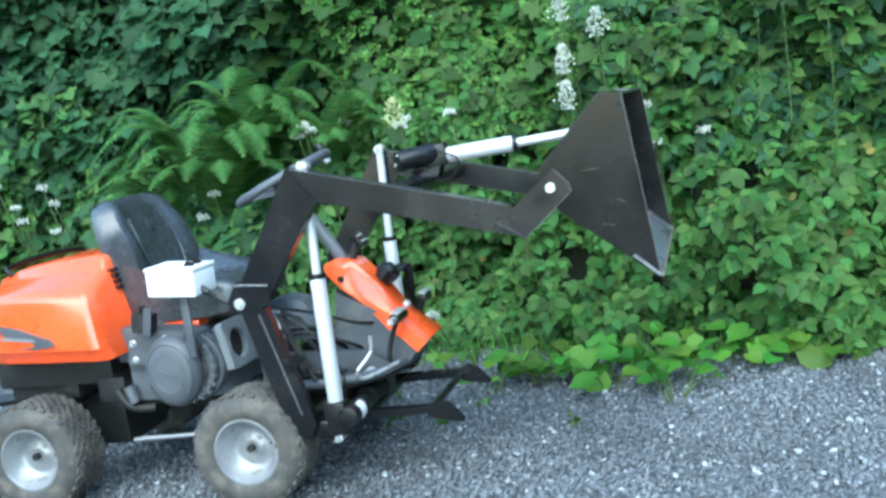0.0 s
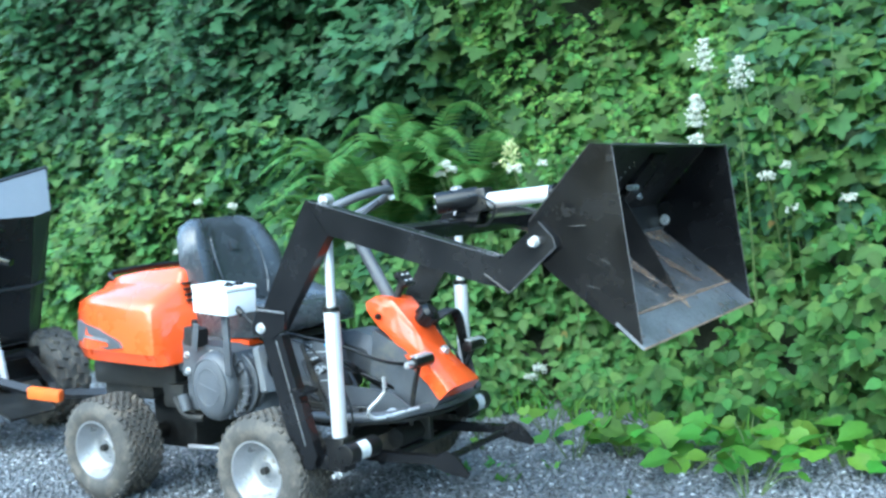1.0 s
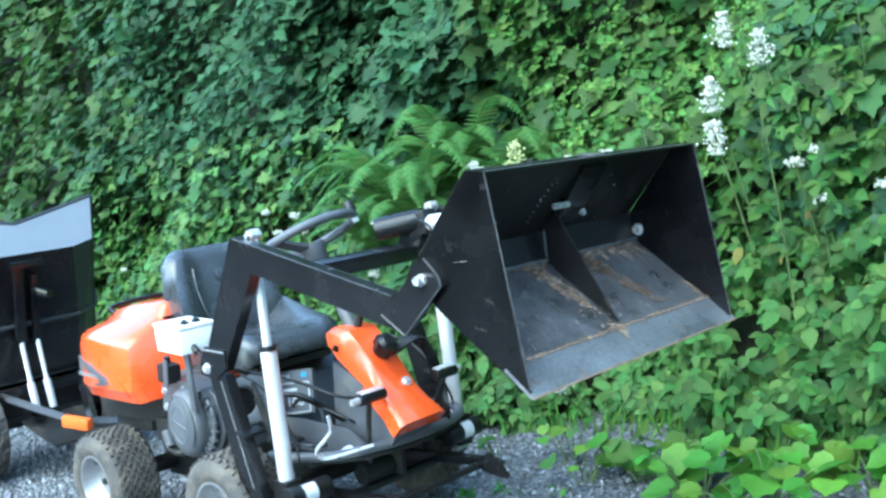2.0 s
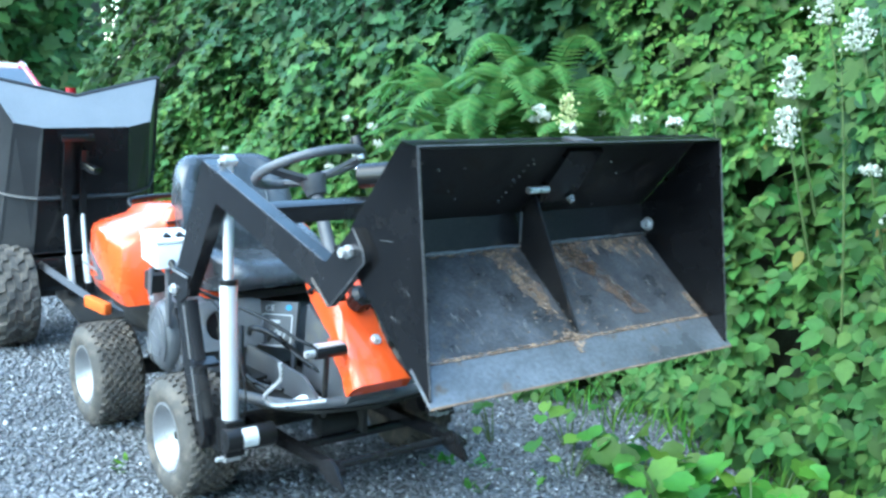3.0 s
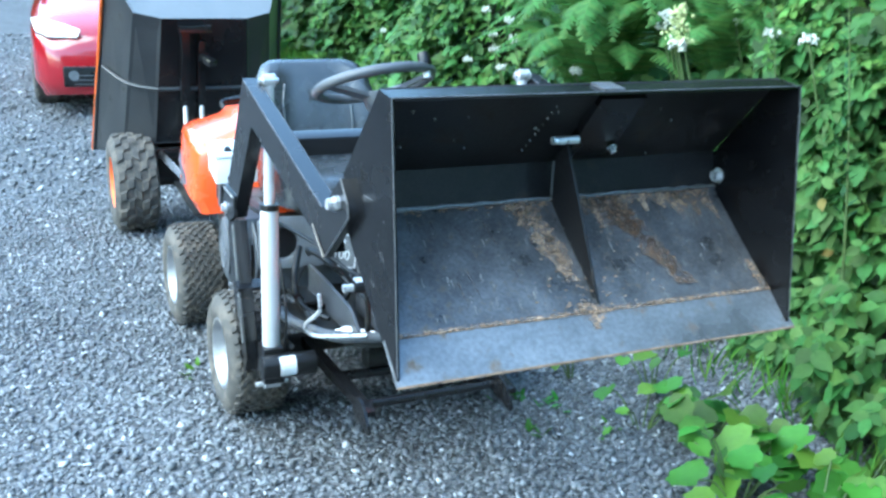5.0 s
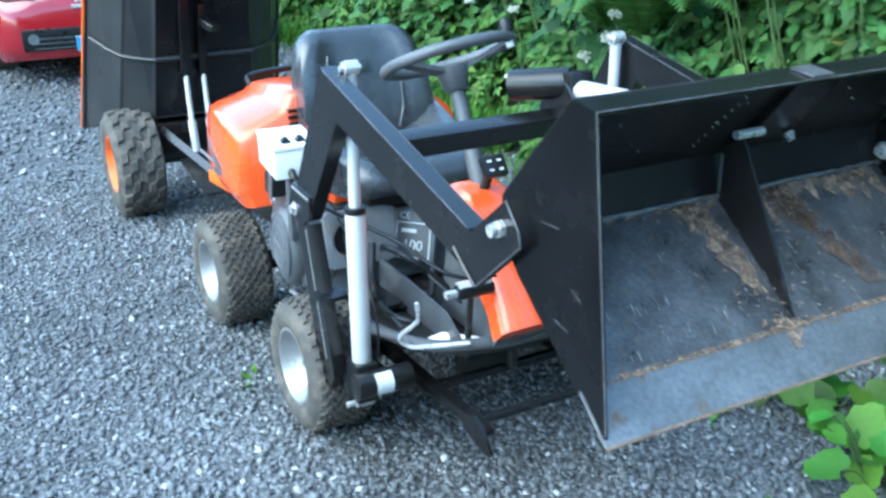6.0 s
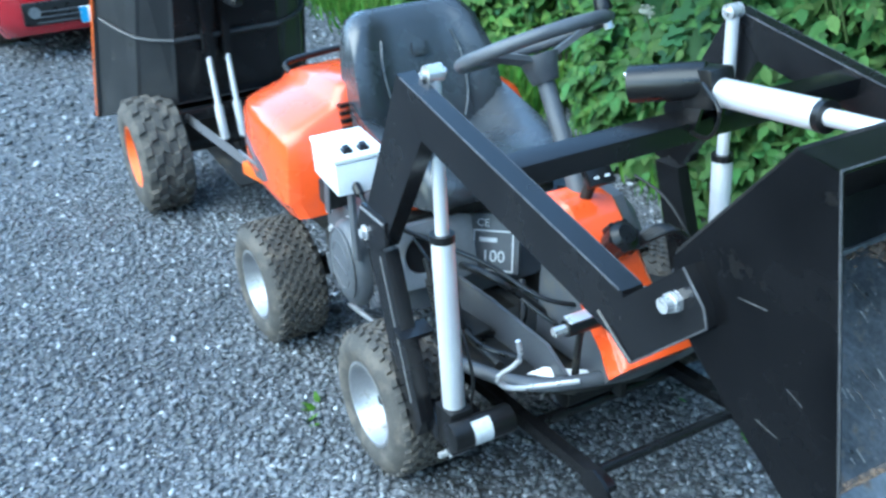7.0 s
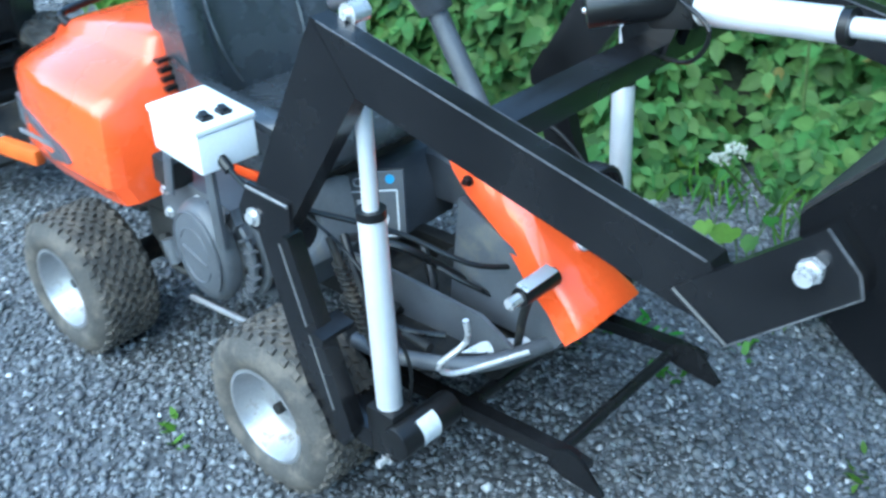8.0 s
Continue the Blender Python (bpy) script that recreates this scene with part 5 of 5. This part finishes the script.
# sheet behind the leaves, coloured dark to give shaded gaps
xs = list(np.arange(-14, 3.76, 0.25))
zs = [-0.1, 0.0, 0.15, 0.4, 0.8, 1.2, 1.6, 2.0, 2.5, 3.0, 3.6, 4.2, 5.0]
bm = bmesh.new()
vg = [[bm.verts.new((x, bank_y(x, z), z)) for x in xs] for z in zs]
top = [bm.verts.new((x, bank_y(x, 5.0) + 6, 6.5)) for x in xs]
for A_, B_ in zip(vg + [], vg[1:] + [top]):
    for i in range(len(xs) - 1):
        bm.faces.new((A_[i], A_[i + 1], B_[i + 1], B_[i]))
bank = finish("bank", bm, SHADEBACK)
tagged(bank, "earth bank behind the planting, leaf shade in its dark colour", "bank", kind="structure")

leaves("raspberry_leaves", TOOTHED, *sprays(5000, 0.1, 3.8, 0.04, 1.75, 0.079, 0.26, 6), LEAF_E, label="bright green raspberry leaves in threes beside the gravel", category="foliage", width=0.92)
leaves("tall_nettle_leaves", TOOTHED, *sprays(2600, 0.85, 3.8, 0.85, 2.9, 0.085, 0.30, 7, 3, 1.0), LEAF_F, label="blue-green nettle leaves standing above the raspberries", category="foliage", width=0.75)
leaves("hanging_hedge_leaves", MAPLE, *sprays(5600, -1.0, 3.8, 1.05, 3.4, 0.108, 0.36, 1, 1, 0.9, 2.0), LEAF_A, label="dense green lobed leaves hanging on the bank", category="foliage")
leaves("small_bright_leaves", OVAL, *sprays(1500, -0.5, 1.0, 1.1, 2.3, 0.042, 0.14, 4, 5), LEAF_B, label="small yellow-green leaves among the bushes", category="foliage")
leaves("weed_leaves", TOOTHED, *sprays(4800, -2.0, 0.5, 0.03, 1.25, 0.078, 0.28, 2), LEAF_H, label="mid-green weeds and raspberry leaves behind the tractor", category="foliage", width=0.85)
leaves("maple_leaves", MAPLE, *sprays(6000, -2.9, -0.7, 0.7, 3.8, 0.118, 0.42, 3, 1, 1.0, 2.4), LEAF_C, label="cool green maple leaves on the shaded bank", category="foliage")
leaves("bank_leaves", MAPLE, *sprays(6500, -8.0, -2.3, 0.4, 1.7, 0.095, 0.35, 13, 1, 1.0, 2.4), LEAF_H, label="soft green leaves on the bank along the drive", category="foliage")
leaves("upper_maple_leaves", MAPLE, *sprays(6500, -8.0, -2.6, 1.4, 4.2, 0.11, 0.42, 14, 1, 1.0, 2.4), LEAF_C, label="dark maple leaves high on the bank along the drive", category="foliage")
leaves("shrub_leaves", OVAL, *sprays(2300, -7.0, -1.2, 0.4, 3.4, 0.062, 0.2, 8, 5), LEAF_C, label="small dark green shrub leaves among the maples", category="foliage")
leaves("verge_weed_leaves", TOOTHED, *sprays(6000, -7.5, -1.5, 0.02, 1.15, 0.07, 0.2, 9, 3, 1.3, 1.8), LEAF_B, label="bright green weeds along the drive", category="foliage", width=0.7)
leaves("withered_leaves", TOOTHED, *sprays(40, -0.6, 3.6, 0.15, 1.4, 0.07, 0.02, 10, 1), LEAF_G, label="yellow and brown withered leaves in the planting", category="foliage")
leaves("far_leaves", MAPLE, *sprays(6500, -14, -6.0, 0.1, 4.8, 0.15, 0.5, 5, 2, 1.0, 2.4), LEAF_A, label="green bushes further along the drive", category="foliage")

# woods that close the place: the far end of the drive, and unseen walls round the yard
def wood_edge(a, b, height, count, seed, label):
    """A bumpy wall of foliage from a to b, facing to its left, backed by a sheet coloured dark as inner shade."""
    r = np.random.default_rng(seed)
    a, b = np.array(a, float), np.array(b, float)
    L = np.linalg.norm(b - a)
    d = (b - a) / L
    n = np.array([-d[1], d[0]])
    s, z = r.uniform(0, L, count), height * r.random(count)
    off = 1.1 * np.sin(s * 0.8) + 0.8 * np.sin(z * 1.3 + s) - 0.25 * z + r.normal(0, 0.5, count)
    z = np.minimum(z, height - 1.5 + 1.5 * np.sin(s * 0.55 + seed))
    at = np.stack([a[0] + d[0] * s + n[0] * off, a[1] + d[1] * s + n[1] * off, np.maximum(z, 0.05)], 1)
    al = np.stack([n[0] * 0.5 + r.normal(0, 0.6, count), n[1] * 0.5 + r.normal(0, 0.6, count), r.normal(-0.4, 0.4, count)], 1)
    nm = np.stack([n[0] * 0.7 + r.normal(0, 0.4, count), n[1] * 0.7 + r.normal(0, 0.4, count), r.normal(0.7, 0.3, count)], 1)
    leaves("wood_leaves", LOBED, at, al, nm, r.uniform(0.3, 0.65, count), LEAF_A, label=label, category="foliage")
    # backing sheet whose dark colour stands for shade among the trees
    g = grid_mesh("wood_inside", list(np.linspace(-1, L + 1, 30)), list(np.linspace(-0.2, height - 2.2, 6)), lambda p_, q_: 0.0, SHADEBACK)
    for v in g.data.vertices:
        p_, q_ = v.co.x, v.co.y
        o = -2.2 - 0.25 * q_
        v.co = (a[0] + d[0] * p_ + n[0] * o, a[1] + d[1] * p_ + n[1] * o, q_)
    tagged(g, "dark sheet standing for the shade inside the wood", "bank", kind="structure")


wood_edge((-27, 8), (-27, -20), 9, 15000, 11, "green wood closing the far end of the drive")
# the next two are unseen, added to block low sky from reflections
wood_edge((-27, -13), (-5, -13), 9, 6000, 12, "unseen foliage wall on the open side of the yard, added to darken reflections")
wood_edge((13, -14), (13, 8), 9, 6000, 13, "unseen foliage wall behind the yard, added to darken reflections")


def grass_strip(name, count, x0, x1, off, width, h, seed, label):
    r = np.random.default_rng(seed)
    x = r.uniform(x0, x1, count)
    y = EDGE(x) + off + width * r.normal(0, 0.5, count)
    at = np.stack([x, y, np.full(count, -0.01)], 1)
    al = np.stack([r.normal(0, 0.35, count), r.normal(-0.15, 0.35, count), np.ones(count)], 1)
    nm = np.stack([r.normal(0, 0.6, count), -np.ones(count), r.normal(0.2, 0.3, count)], 1)
    leaves(name, OVAL, at, al, nm, h * r.uniform(0.5, 1.3, count), GRASSM, fold=0.3, droop=0.25, width=0.13, label=label, category="grass")


grass_strip("verge_grass", 9000, -13, -2.2, -0.06, 0.30, 0.22, 21, "green grass verge along the gravel drive")
grass_strip("edge_grass", 800, -3.2, 3.2, 0.02, 0.22, 0.12, 22, "thin grass at the foot of the planting")


# loose crushed stone over the yard
def stones(name, n, x0, x1, y0, y1, smin, smax, seed, label):
    r = np.random.default_rng(seed)
    x, y = r.uniform(x0, x1, n), r.uniform(y0, y1, n)
    keep = y < EDGE(x) + 0.35
    x, y = x[keep], y[keep]
    n = len(x)
    s = smin + (smax - smin) * r.random(n) ** 2.2
    z = np.array([ground_z(a, b) for a, b in zip(x, y)]) + s * r.uniform(-0.1, 0.5, n)
    base = np.array([(1, 0, 0), (0, 1, 0), (-1, 0, 0), (0, -1, 0), (0, 0, 1), (0, 0, -1)], float)
    v = base[None] * (s[:, None] * r.uniform(0.65, 1.25, (n, 3)) * [1.15, 0.85, 0.62])[:, None, :] + r.normal(0, 0.22, (n, 6, 3)) * s[:, None, None]
    a, b = r.uniform(0, math.tau, n), r.normal(0, 0.45, n)
    ca, sa, cb, sb = np.cos(a)[:, None], np.sin(a)[:, None], np.cos(b)[:, None], np.sin(b)[:, None]
    vx, vz = v[..., 0] * cb + v[..., 2] * sb, -v[..., 0] * sb + v[..., 2] * cb
    v = np.stack([vx * ca - v[..., 1] * sa, vx * sa + v[..., 1] * ca, vz], -1) + np.stack([x, y, z], 1)[:, None, :]
    tri = np.array([(0, 1, 4), (1, 2, 4), (2, 3, 4), (3, 0, 4), (1, 0, 5), (2, 1, 5), (3, 2, 5), (0, 3, 5)])
    f = (np.arange(n)[:, None, None] * 6 + tri[None]).reshape(-1, 3)
    me = bpy.data.meshes.new(name)
    me.vertices.add(n * 6)
    me.vertices.foreach_set("co", v.ravel().astype(np.float32))
    me.loops.add(f.size)
    me.loops.foreach_set("vertex_index", f.ravel().astype(np.int32))
    me.polygons.add(len(f))
    me.polygons.foreach_set("loop_start", np.arange(0, f.size, 3, dtype=np.int32))
    me.update()
    me.validate()
    me.materials.append(GRAVEL)
    me.materials.append(PALE)
    pale = np.repeat((r.random(n) < 0.07).astype(np.int32), 8)
    if len(me.polygons) == len(pale):
        me.polygons.foreach_set("material_index", pale)
    return tagged(new(name, me), label, "gravel", kind="stuff")


stones("loose_gravel", 128000, -3.0, 3.0, -2.2, 2.1, 0.0055, 0.0165, 31, "loose grey-blue crushed stone round the tractor")
stones("drive_gravel", 30000, -12.0, -3.0, -4.0, 3.6, 0.012, 0.03, 32, "loose grey crushed stone up the drive")


# fern on the bank
def frond(bm, base, direction, length, width, lift):
    d = Vector(direction).normalized()
    side = d.cross(Vector((0, 0, 1))).normalized()
    pts = []
    n = 36
    for k in range(n + 1):
        t = k / n
        pts.append(Vector(base) + d * (length * (t * (0.75 + 0.1 * t))) + Vector((0, 0, lift * length * (1.75 * t - 1.35 * t * t))))
    for k in range(2, n):
        t = k / n
        p = pts[k]
        tan = (pts[k + 1] - pts[k - 1]).normalized()
        w = width * (math.sin(math.pi * min(t * 1.25 + 0.05, 1) ** 0.8) if t < 0.75 else (1 - t) * 3.2 * 0.8) * 0.5 + 0.01
        for s in (-1, 1):
            out = (side * s + tan * 0.45 + Vector((0, 0, -0.18))).normalized()
            nrm = out.cross(tan).normalized()
            m = 7
            hw = length / n * 0.66
            prev = None
            for j in range(m + 1):
                u = j / m
                c = p + out * (w * u) + Vector((0, 0, -0.10 * w * u * u))
                h = hw * (1 - u ** 1.6) * (1.0 if j % 2 else 0.7) + 0.0006
                a, b = bm.verts.new(c + tan * h), bm.verts.new(c - tan * h)
                if prev:
                    bm.faces.new((prev[0], a, b, prev[1]))
                prev = (a, b)
    tube(pts[::3], lambda t: 0.004 * (1 - t) + 0.0008, 5, 1, bm)
    return bm


fern_plants = ((-1.05, 2.12, 0.76, 26, 0.76), (-0.9, 2.36, 1.02, 16, 0.64), (-0.48, 2.28, 0.98, 10, 0.5), (-1.45, 2.2, 0.78, 9, 0.52))
for fx, fy, fz, count, ln in fern_plants:
    fern = new("fern")
    tagged(fern, "large green fern with arching feathery fronds on the bank", "fern", "ferns on the bank")
    for k in range(count):
        a = radians(-178 + 176 * (k + 0.5) / count + random.uniform(-9, 9))
        bm = frond(bmesh.new(), (fx, fy, fz), (math.cos(a), math.sin(a) * 0.7, 0), ln * random.uniform(0.8, 1.15), 0.26 * random.uniform(0.85, 1.15), random.uniform(0.7, 1.65))
        part("frond", bm, FERN, fern, smooth=80)


# white flowering plants
def flower_plant(kind, p, h, seed):
    r = random.Random(seed)
    x, y, z = p
    plant = new("flowering_plant")
    tagged(plant, "tall stem with a fluffy white flower plume" if kind == "plume" else "tall stem with creamy yellow buds" if kind == "cream" else "green stem with a flat white flower head", "flower", "white flowers in the planting")
    part("stem", tube([(x + 0.04, y + 0.14, z - h), (x + 0.02, y + 0.06, z - h * 0.45), (x, y, z)], 0.004, 6, 4), STEM, plant)
    bm = bmesh.new()
    n = 190 if kind != "head" else 60
    for _ in range(n):
        if kind != "head":
            u = r.random()
            rad = 0.042 * (1 - abs(2 * u - 0.7) * 0.5)
            c = Vector((x + r.gauss(0, rad * 0.6), y + r.gauss(0, rad * 0.6), z - 0.08 + 0.14 * u))
            s = r.uniform(0.004, 0.0095)
        else:
            a, rr = r.uniform(0, math.tau), 0.036 * math.sqrt(r.random())
            c = Vector((x + rr * math.cos(a), y + rr * math.sin(a) * 0.8, z + r.gauss(0, 0.008) + 0.012 - rr * rr * 5))
            s = r.uniform(0.004, 0.009)
        m = Matrix.Translation(c) @ Euler((r.uniform(0, 6), r.uniform(0, 6), r.uniform(0, 6))).to_matrix().to_4x4() @ Matrix.Diagonal((s, s, s * 0.5, 1))
        bmesh.ops.create_icosphere(bm, subdivisions=1, radius=1, matrix=m)
    part("flower_head", bm, CREAM if kind == "cream" else PETAL, plant, smooth=80)["kind"] = "stuff"


FLOWERS = [("plume", 0.93, 1.93, 1.42), ("plume", 0.91, 2.12, 1.68), ("plume", 1.09, 2.06, 1.58), ("plume", 0.93, 1.92, 1.25), ("cream", 0.165, 1.60, 1.28), ("head", 0.19, 1.58, 1.20),
           ("head", 1.295, 2.02, 1.136), ("head", 1.2, 2.02, 1.10), ("head", 1.54, 2.0, 0.99), ("head", 1.32, 1.95, 0.96), ("head", 1.50, 1.88, 0.472), ("head", 0.173, 1.74, 0.244), ("head", 2.13, 1.83, 0.33),
           ("head", -0.48, 2.0, 1.25), ("head", -0.44, 2.0, 1.22), ("head", -0.52, 2.02, 1.2), ("head", -1.0, 1.9, 0.95), ("head", -2.22, 2.2, 0.98), ("head", -2.5, 2.2, 0.98), ("head", -5.5, 2.6, 0.73),
           ("head", -2.61, 2.2, 1.12), ("head", -2.29, 2.2, 1.08), ("head", -2.47, 2.2, 0.89), ("head", -2.84, 2.2, 0.79), ("head", -0.34, 2.25, 1.24), ("head", 0.06, 2.1, 1.22), ("head", 0.31, 2.05, 1.22),
           ("head", -1.11, 1.95, 0.83), ("head", -1.29, 1.95, 0.72), ("head", -2.17, 2.1, 0.82), ("head", 0.12, 1.74, 0.2)]
for k, (kind, fx, fy, fz) in enumerate(FLOWERS):
    flower_plant(kind, (fx, fy, fz), min(0.5, fz - 0.05), k)


# broad bright leaves that creep out over the gravel
def ground_plant(cx, cy, n, spread_, size, seed):
    r = random.Random(seed)
    plant = new("ground_plant")
    tagged(plant, "low plant with broad bright green lobed leaves over the gravel", "plant", "broad-leaved plants at the gravel edge")
    for _ in range(n):
        a, rr = r.uniform(0, math.tau), spread_ * math.sqrt(r.random())
        p = Vector((cx + rr * math.cos(a) * 1.3, cy + rr * math.sin(a), 0.03 + r.random() * 0.11))
        s = size * r.uniform(0.7, 1.45)
        al = Vector((r.gauss(0, 0.6), -0.6 + r.gauss(0, 0.5), r.gauss(-0.1, 0.2))).normalized()
        nm = Vector((r.gauss(0, 0.3), -0.35 + r.gauss(0, 0.25), 1)).normalized()
        ac = nm.cross(al).normalized()
        upv = al.cross(ac)
        bm = bmesh.new()
        ring = [bm.verts.new(p + al * (s * u) + ac * (s * w) + upv * (s * (abs(w) * 0.2 - 0.18 * u * u + r.gauss(0, 0.012)))) for u, w in ROUND]
        mid_ = bm.verts.new(p + al * (s * 0.3) - upv * (s * 0.03))
        for i in range(len(ring)):
            bm.faces.new((ring[i], ring[(i + 1) % len(ring)], mid_))
        part("leaf", bm, LEAF_D, plant, smooth=80)
        part("stalk", tube([(cx + 0.2 * (p.x - cx), cy + 0.2 * (p.y - cy), ground_z(cx, cy)), (p.x * 0.6 + cx * 0.4, p.y * 0.6 + cy * 0.4, p.z * 0.7), tuple(p)], 0.003, 5, 3), STEM, plant)


for k, (gx, gy, n, sp, sz) in enumerate(((0.75, 1.42, 12, 0.16, 0.075), (1.05, 1.32, 13, 0.18, 0.08), (1.3, 1.38, 13, 0.2, 0.085), (0.55, 1.32, 7, 0.12, 0.06), (1.6, 1.55, 12, 0.2, 0.095), (0.9, 1.58, 12, 0.2, 0.1), (1.2, 1.62, 11, 0.2, 0.1), (1.85, 1.5, 8, 0.18, 0.1), (1.35, 1.15, 8, 0.15, 0.055), (0.35, 1.5, 6, 0.12, 0.06), (-0.3, 1.9, 8, 0.2, 0.09), (0.12, 1.3, 5, 0.1, 0.045))):
    ground_plant(gx, gy, n, sp, sz, 50 + k)


# tall seeding weeds that stand up out of the planting
def tall_weed(x, y, h, seed):
    r = random.Random(seed)
    weed = new("tall_weed")
    tagged(weed, "tall thin grey-green weed stalk with small leaves", "weed", "tall weeds in the planting")
    top_ = Vector((x + r.gauss(0, 0.05), y - 0.05, h))
    foot = Vector((x, y + 0.1, 0.2))
    part("stalk", tube([foot, foot.lerp(top_, 0.5) + Vector((0.02, 0, 0)), top_], lambda t: 0.005 * (1 - t) + 0.0012, 6, 5), STEM, weed)
    bm = bmesh.new()
    for k in range(46):
        t = 0.35 + 0.65 * k / 45
        p_ = foot.lerp(top_, t)
        a = r.uniform(0, math.tau)
        s_ = 0.075 * (1.12 - t) + 0.012
        al = Vector((math.cos(a), math.sin(a), 0.7)).normalized()
        ac = al.cross(Vector((0, 0, 1))).normalized()
        vs = [bm.verts.new(p_ + al * (s_ * u) + ac * (s_ * w)) for u, w in ((0, 0), (0.3, 0.14), (0.7, 0.1), (1, 0), (0.7, -0.1), (0.3, -0.14))]
        bm.faces.new(vs)
    part("weed_foliage", bm, LEAF_C, weed, smooth=0)["kind"] = "stuff"


for k, (wx, wh) in enumerate(((1.12, 1.75), (1.28, 1.62), (1.42, 1.8), (1.7, 1.55), (1.9, 1.7), (2.1, 1.5), (0.62, 1.5), (0.2, 1.35))):
    tall_weed(wx, 1.98 + 0.06 * (k % 3), wh, 300 + k)
# a few sprouts coming up through the gravel
for k, (gx, gy) in enumerate(((0.28, 1.12), (0.52, 1.2), (0.42, 0.95), (0.18, 1.05), (-0.35, -0.02), (0.95, 0.92))):
    sprout = new("gravel_sprout")
    tagged(sprout, "small green weed sprouting through the gravel", "weed", "sprouts in the gravel")
    bm = bmesh.new()
    for q in range(9):
        a = random.uniform(0, math.tau)
        al = Vector((math.cos(a), math.sin(a), random.uniform(0.3, 1.6))).normalized()
        ac = al.cross(Vector((0, 0, 1))).normalized()
        s_ = random.uniform(0.03, 0.06)
        b0 = Vector((gx + random.gauss(0, 0.025), gy + random.gauss(0, 0.025), ground_z(gx, gy)))
        vs = [bm.verts.new(b0 + al * (s_ * u) + ac * (s_ * w) - Vector((0, 0, 0.1 * s_ * u))) for u, w in ((0, 0), (0.35, 0.2), (0.7, 0.16), (1, 0), (0.7, -0.16), (0.35, -0.2))]
        bm.faces.new(vs)
    part("sprout_leaf", bm, LEAF_D, sprout, smooth=0)["kind"] = "stuff"
